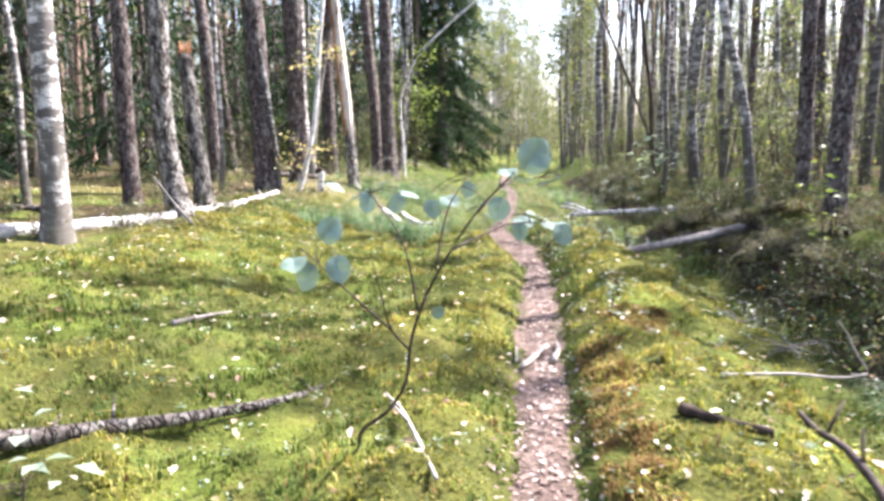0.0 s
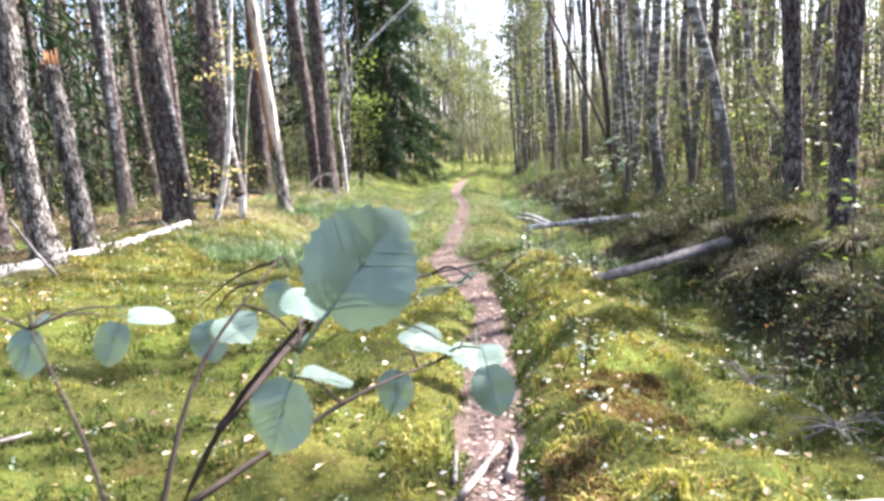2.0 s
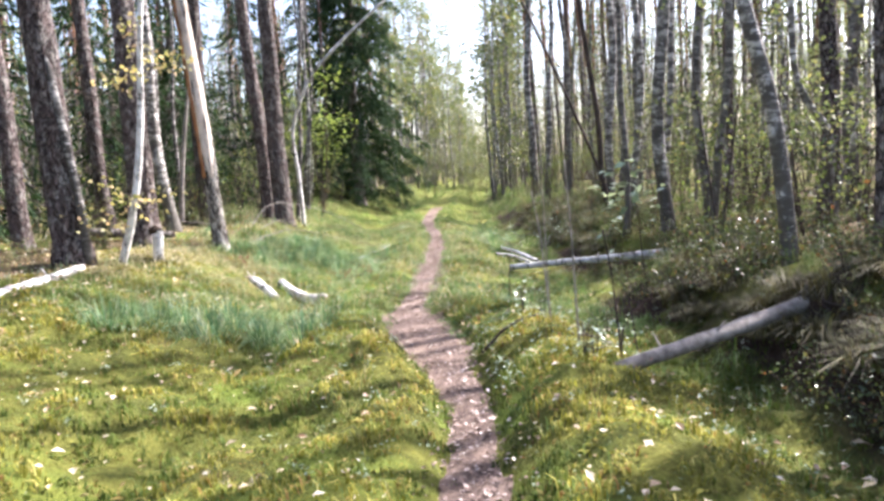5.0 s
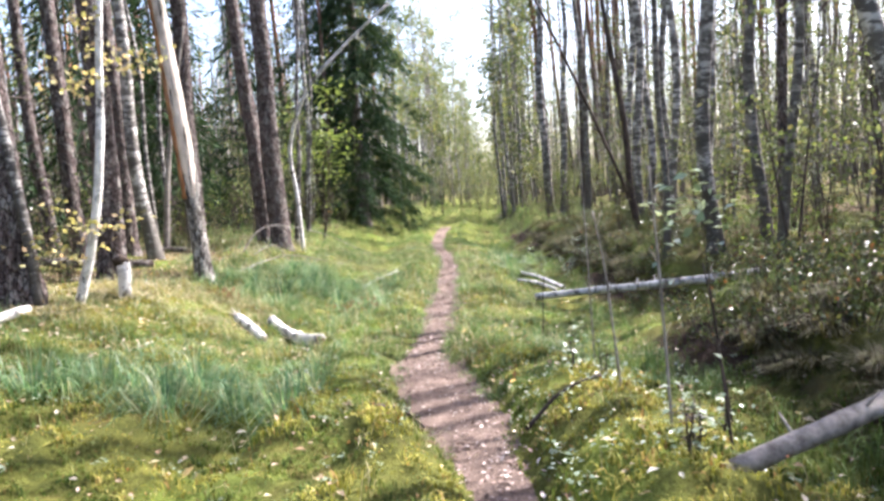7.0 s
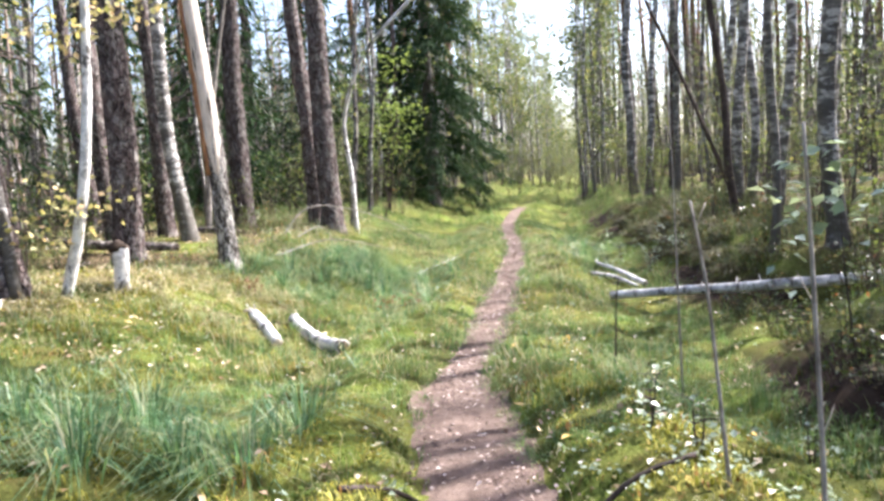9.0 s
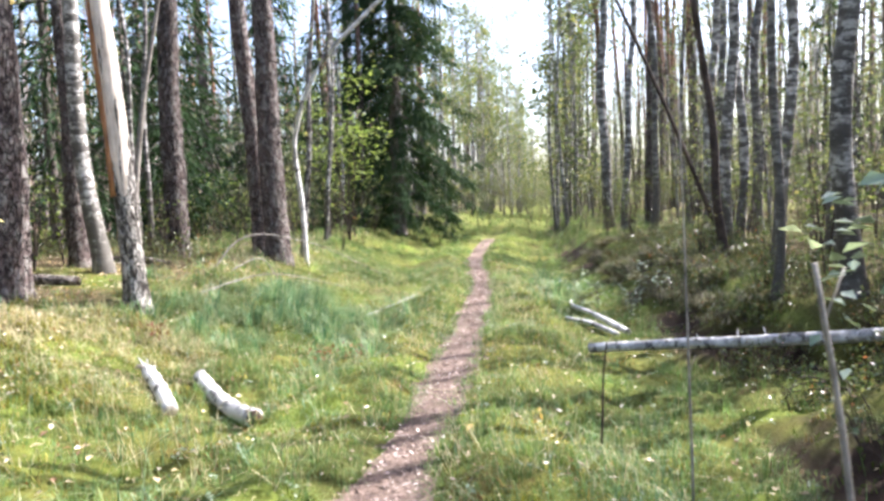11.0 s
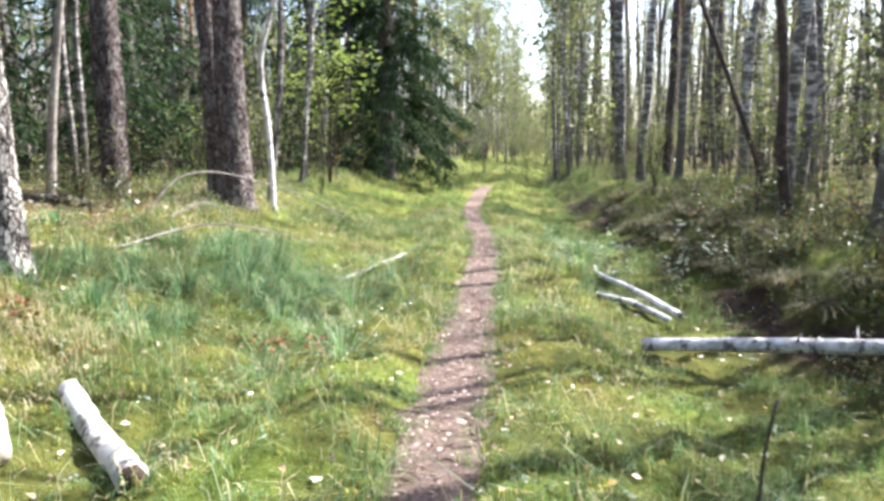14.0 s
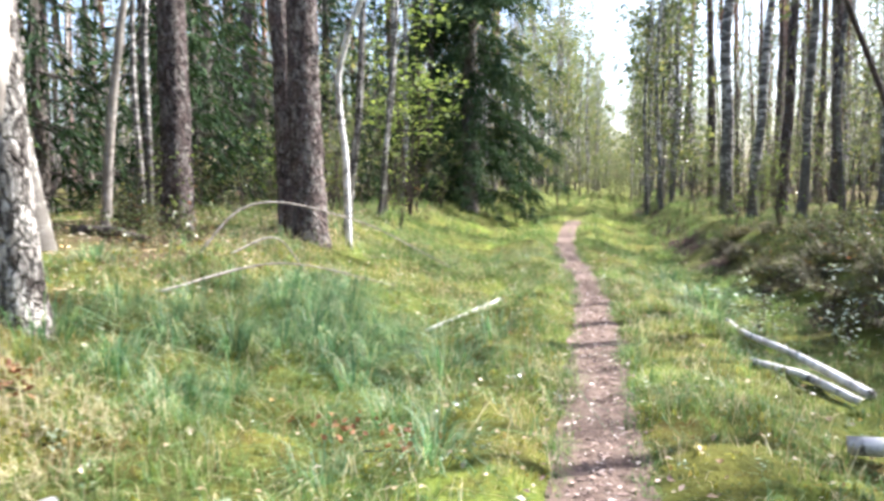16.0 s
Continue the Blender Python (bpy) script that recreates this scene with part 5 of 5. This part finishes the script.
stuff("grass", tufted(cover(5200, 1.9, 6.5, 4, 40, lambda x, y, s: grassy(x, y, s) & ((np.abs(bank_side(x, y) - 2.62) > 0.38) | (rng.random(len(x)) < 0.12))), 6, 0.06, 0.26, 0.006, 1.0), GRASS, "long grass on the ditch bank", "grass")
stuff("grass", tufted(cover(2200, -9, -3.2, 8, 40, grassy), 6, 0.06, 0.17, 0.006, 1.0), GRASS, "grass under the trees", "grass")
stuff("grass", tufted(cover(450, -3.4, 1.4, 9, 26), 5, 0.05, 0.24, 0.004, 1.1), STRAW, "dry straw-coloured grass", "grass")
stuff("grass", tufted(cover(2500, -5, 5, 28, 70), 7, 0.1, 0.3, 0.012, 1.0), GRASS, "tall grass in the clearing", "grass")


def sedge(x, y, n, length, seed, width=0.009):
    r = np.random.default_rng(seed)
    t = thing("sedge_tussock", on_ground(x, y), "blue-green sedge tussock with long drooping blades", "grass", "sedge tussocks")
    a = r.uniform(0, 6.3, n)
    o = np.stack([np.cos(a), np.sin(a), 0 * a], 1)
    g = Geo()
    g.blades(o * r.uniform(0, 0.28, (n, 1)), r.uniform(0.4, 1.1, n) * length, width, r, 1.45, o)
    tagged(part("blade", g, SEDGE, t), kind="stuff")
    return t


tus = [sedge(0, 0, 130, 0.46 + 0.06 * k, 400 + k) for k in range(3)]
scatter(tus, [(-2.7 + rng.normal() * 0.75, 17.3 + rng.normal() * 1.15) for k in range(22)] + [(-3.2 + rng.normal() * 0.35, 18.6 + rng.normal() * 0.5) for k in range(9)]
        + [(-2.2 + rng.normal() * 0.45, 10.8 + rng.normal() * 0.3) for k in range(12)] + [(-3.3 + rng.normal() * 0.4, 16.2 + rng.normal() * 0.4) for k in range(6)]
        + [(0.6 + rng.normal() * 0.3, 21 + rng.normal() * 1.2) for k in range(6)] + [(2.25, 4.6)], 0.7, 1.1)

p = cover(3200, -4.6, 2.8, 1.6, 26)
p[:, 2] += 0.035
g = Geo()
g.leaves(p, rng.uniform(0.018, 0.055, len(p)), rng, 0.75, 0.75)
big = cover(450, -4.2, 2.4, 2.0, 14)
big[:, 2] += 0.045
g.leaves(big, rng.uniform(0.05, 0.085, len(big)), rng, 0.8, 0.6)
stuff("leaf_litter", g, LITTER, "pale fallen leaves scattered over the moss", "leaves")
p = cover(7000, -10, -3.4, 5, 33)
p[:, 2] += 0.02
g = Geo()
g.leaves(p, rng.uniform(0.025, 0.055, len(p)), rng, 0.8, 0.75)
brown = cover(2600, -7.5, -2.6, 12, 26)
brown[:, 2] += 0.03
g.leaves(brown, rng.uniform(0.03, 0.06, len(brown)), rng, 0.7, 0.7)
stuff("leaf_litter", g, LITTER, "dry fallen leaves under the trees", "leaves")
stuff("grass", tufted(cover(900, -6.5, -2.6, 12, 24), 6, 0.06, 0.16, 0.006, 1.3), HEATHER, "withered brown grass under the trees", "grass")
n = 9000
y = 1.8 + 25 * rng.random(n) ** 1.35
x = path_x(y) + rng.normal(size=n) * 0.62 * path_half(y)
p = np.stack([x, y, height(x, y) + 0.016], 1)
g = Geo()
g.leaves(p, rng.uniform(0.012, 0.05, n), rng, 0.8, 0.6, 0.1)
stuff("path_litter", g, CHIPS, "brown and pale leaf bits trodden into the path", "leaves")
p = np.array([(-1.62, 15.55), (-2.05, 15.9), (-3.5, 15.2)])
for cx, cy in p:
    t = thing("dead_leaf_sprig", on_ground(cx, cy), "sprig of curled brown dead leaves in grass", "leaves", "dead leaf sprigs")
    q = rng.normal(size=(34, 3)) * [0.13, 0.08, 0.04] + [0, 0, 0.13]
    g = Geo()
    g.tube([(-0.2, 0.05, 0.02), (0, 0, 0.06), (0.25, -0.05, 0.04)], [0.005, 0.004, 0.002], 5)
    part("twig", g, DARKTWIG, t)
    g = Geo()
    g.leaves(q, rng.uniform(0.03, 0.06, 34), rng, 0.2)
    tagged(part("foliage", g, BROWN_LEAF, t), kind="stuff")

# small leafy plants all over the moss
p = cover(900, -4.5, 3.2, 1.8, 24)
q = np.repeat(p, 6, 0) + rng.normal(size=(len(p) * 6, 3)) * [0.018, 0.018, 0.012] + [0, 0, 0.06]
g = Geo()
g.leaves(q, rng.uniform(0.018, 0.036, len(q)), rng, 0.7, 0.6)
stuff("low_herbs", g, PALE_LEAF, "small pale green leafy herbs growing in the moss", "herbs")
p = cover(2200, -5.0, 3.4, 1.8, 26)
q = np.repeat(p, 7, 0) + rng.normal(size=(len(p) * 7, 3)) * [0.03, 0.03, 0.03] + [0, 0, 0.07]
g = Geo()
g.leaves(q, rng.uniform(0.012, 0.028, len(q)), rng, 0.4, 0.6)
stuff("low_herbs", g, BILBERRY, "tiny bilberry shoots growing in the moss", "herbs")

q0 = cover(80, 0.15, 1.4, 8.9, 11.2)
q = np.repeat(q0, 6, 0) + rng.normal(size=(len(q0) * 6, 3)) * [0.03, 0.03, 0.015] + [0, 0, 0.04]
g = Geo()
g.leaves(q, rng.uniform(0.022, 0.04, len(q)), rng, 0.8, 0.75)
stuff("low_herbs", g, PALE_LEAF, "bank of pale lingonberry and strawberry leaves by the path", "herbs")

# long arching blades among the short grass
g = tufted(cover(800, -4.2, 1.6, 12, 24), 4, 0.05, 0.34, 0.006, 1.5)
stuff("grass", g, STRAW, "long dry arching grass blades", "grass")
g = tufted(cover(1300, -4.2, 2.0, 11, 26), 5, 0.06, 0.32, 0.006, 1.5)
stuff("grass", g, SEDGE, "long green arching grass blades", "grass")
g = tufted(cover(500, -1.0, 0.9, 9.5, 22, lambda x, y, s: np.abs(s) < 0.5), 5, 0.04, 0.16, 0.004, 1.4)
stuff("grass", g, STRAW, "dry grass hanging over the path edge", "grass")

# brown heather along the brink of the ditch
hea = []
for k in range(3):
    t = thing("heather_clump", (0, 0, 0), "brownish heather clump hanging over the ditch bank", "shrub", "heather clumps")
    r = np.random.default_rng(700 + k)
    a = r.uniform(0, 6.3, 260)
    o = np.stack([np.cos(a), np.sin(a), 0 * a], 1)
    g = Geo()
    g.blades(o * r.uniform(0, 0.25, (260, 1)), r.uniform(0.15, 0.42, 260), 0.012, r, 1.3, o)
    tagged(part("sprig", g, HEATHER, t), kind="stuff")
    g = Geo()
    for b in range(9):
        g.tube(curve([(0, 0, -0.02), o[b] * 0.12 + [0, 0, 0.1], o[b] * 0.25 + [0, 0, 0.16]], 4), np.linspace(0.006, 0.002, 4), 4, cap=False)
    tagged(part("stem", g, DARKTWIG, t), kind="stuff")
    hea.append(t)
scatter(hea, [q for q in spots_in(110, 2.6, 3.6, 8, 27) + spots_in(24, 2.6, 4.2, 3, 9) if not 12.5 < q[1] < 17.0], 0.6, 1.0)
for k, (x, y) in enumerate([(1.15, 20.3), (1.6, 19.7), (1.95, 19.3), (0.85, 20.9), (1.9, 20.9)]):
    sapling("pale_leaved_shrub", on_ground(x, y), 0.45, 30, PALE_LEAF, 720 + k, "low shrub with pale sunlit leaves by the ditch", "pale shrubs", 0.06, 0.3, 1, "shrub", 0.75, 0.45)

# roots that hang out of the peat face below the fallen birch
for k, (x, y) in enumerate([(2.75, 15.0), (3.3, 15.2), (3.0, 15.7)]):
    t = thing("hanging_roots", on_ground(x, y, 0.1), "tangle of brown roots hanging from the peat bank", "roots", "bank roots")
    r = np.random.default_rng(780 + k)
    for b in range(9):
        g = Geo()
        o = r.normal(size=3) * [0.18, 0.1, 0.05]
        d = np.array([-0.18 + r.normal() * 0.12, -0.1 + r.normal() * 0.12, -0.02 - 0.1 * r.random()])
        g.tube(curve([o, o + d * 0.6 + [0, 0, 0.05], o + d * 1.4 + r.normal(size=3) * 0.05], 7), np.linspace(0.011, 0.003, 7), 5, 0.1, b)
        part("root", g, DARKTWIG, t)

# twiggy brushwood lying in the ditch
for k, (x, y) in enumerate([(1.75, 6.6), (2.1, 7.3), (1.9, 5.6)]):
    t = thing("brushwood", on_ground(x, y), "tangle of grey dead twigs lying in the ditch", "branch", "brushwood")
    r = np.random.default_rng(740 + k)
    for b in range(9):
        g = Geo()
        a = r.uniform(0, 6.3)
        d = np.array([math.cos(a), math.sin(a), 0.12])
        g.tube(curve([-d * 0.2 * r.random(), d * 0.22 + [0, 0, 0.06], d * r.uniform(0.25, 0.42) + r.normal(size=3) * 0.05], 6), np.linspace(0.006, 0.0015, 6), 5)
        part("twig", g, DEADWOOD, t)

# more fallen wood under the trees, and sunlit straw round the birch logs
log("fallen_log", lay([(-6.4, 19.4, 0.0), (-5.8, 19.2, 0.03), (-5.2, 18.9, 0.0)], 0.06), 0.06, 0.04, SPRUCE_BARK, "short dark rotten log under the trees", "log", 12, 9, 0.08, 81, SOIL)
log("fallen_log", lay([(-6.6, 16.2, 0.1), (-5.8, 16.3, 0.08), (-5.0, 16.4, 0.03)], 0.06), 0.07, 0.06, SPRUCE_BARK, "dark fallen log lying behind the trunks", "log", 14, 9, 0.06, 82, SOIL)
log("fallen_log", lay([(-8.4, 9.2, 0.05), (-7.2, 8.9, 0.05), (-6.0, 8.7, 0.03)], 0.05), 0.06, 0.05, SPRUCE_BARK, "dark fallen log in the shade", "log", 14, 9, 0.06, 83, SOIL)
g = tufted(np.concatenate([cover(420, -4.0, -2.2, 13.6, 15.4), cover(160, -4.6, -3.4, 12.5, 14.0)]), 6, 0.06, 0.2, 0.006, 1.6)
stuff("grass", g, STRAW, "sun-bleached straw lying round the birch logs", "grass")

# undergrowth at the foot of the trees further on
scatter([sapling("low_shrub", (0, 0, 0), 0.8 + 0.3 * k, 110, (BIRCH_LEAF, BILBERRY, ROWAN_LEAF)[k], 760 + k, "low leafy shrub at the foot of the trees", "low shrubs", 0.055, 0.4, 4, "shrub", 0.3, 0.15) for k in range(3)],
        spots_in(34, -7.0, -3.0, 22, 34) + spots_in(20, -9, -5.0, 12, 24) + spots_in(26, 2.9, 5.5, 18, 36) + spots_in(16, 3.4, 6.0, 8, 18), 0.6, 1.2)
g = tufted(cover(1500, -7.0, -2.4, 20, 34), 6, 0.06, 0.26, 0.007, 1.3)
stuff("grass", g, GRASS, "uncut grass at the foot of the trees", "grass")

# grass and moss that creep over the edges of the path
n = 1500
y = rng.uniform(2, 27, n)
side = np.where(rng.random(n) < 0.5, -1, 1)
x = path_x(y) + side * path_half(y) * rng.uniform(0.72, 1.12, n)
q = np.stack([x, y, height(x, y) + 0.003], 1)
near = y < 11
stuff("moss", tufted(q[near], 6, 0.025, 0.05, 0.01, 1.2), DARK_AND_SHADE_MOSS, "moss creeping over the path edge", "moss")
stuff("grass", tufted(q[~near], 7, 0.03, 0.11, 0.005, 1.5), GRASS, "short grass creeping over the path edge", "grass")
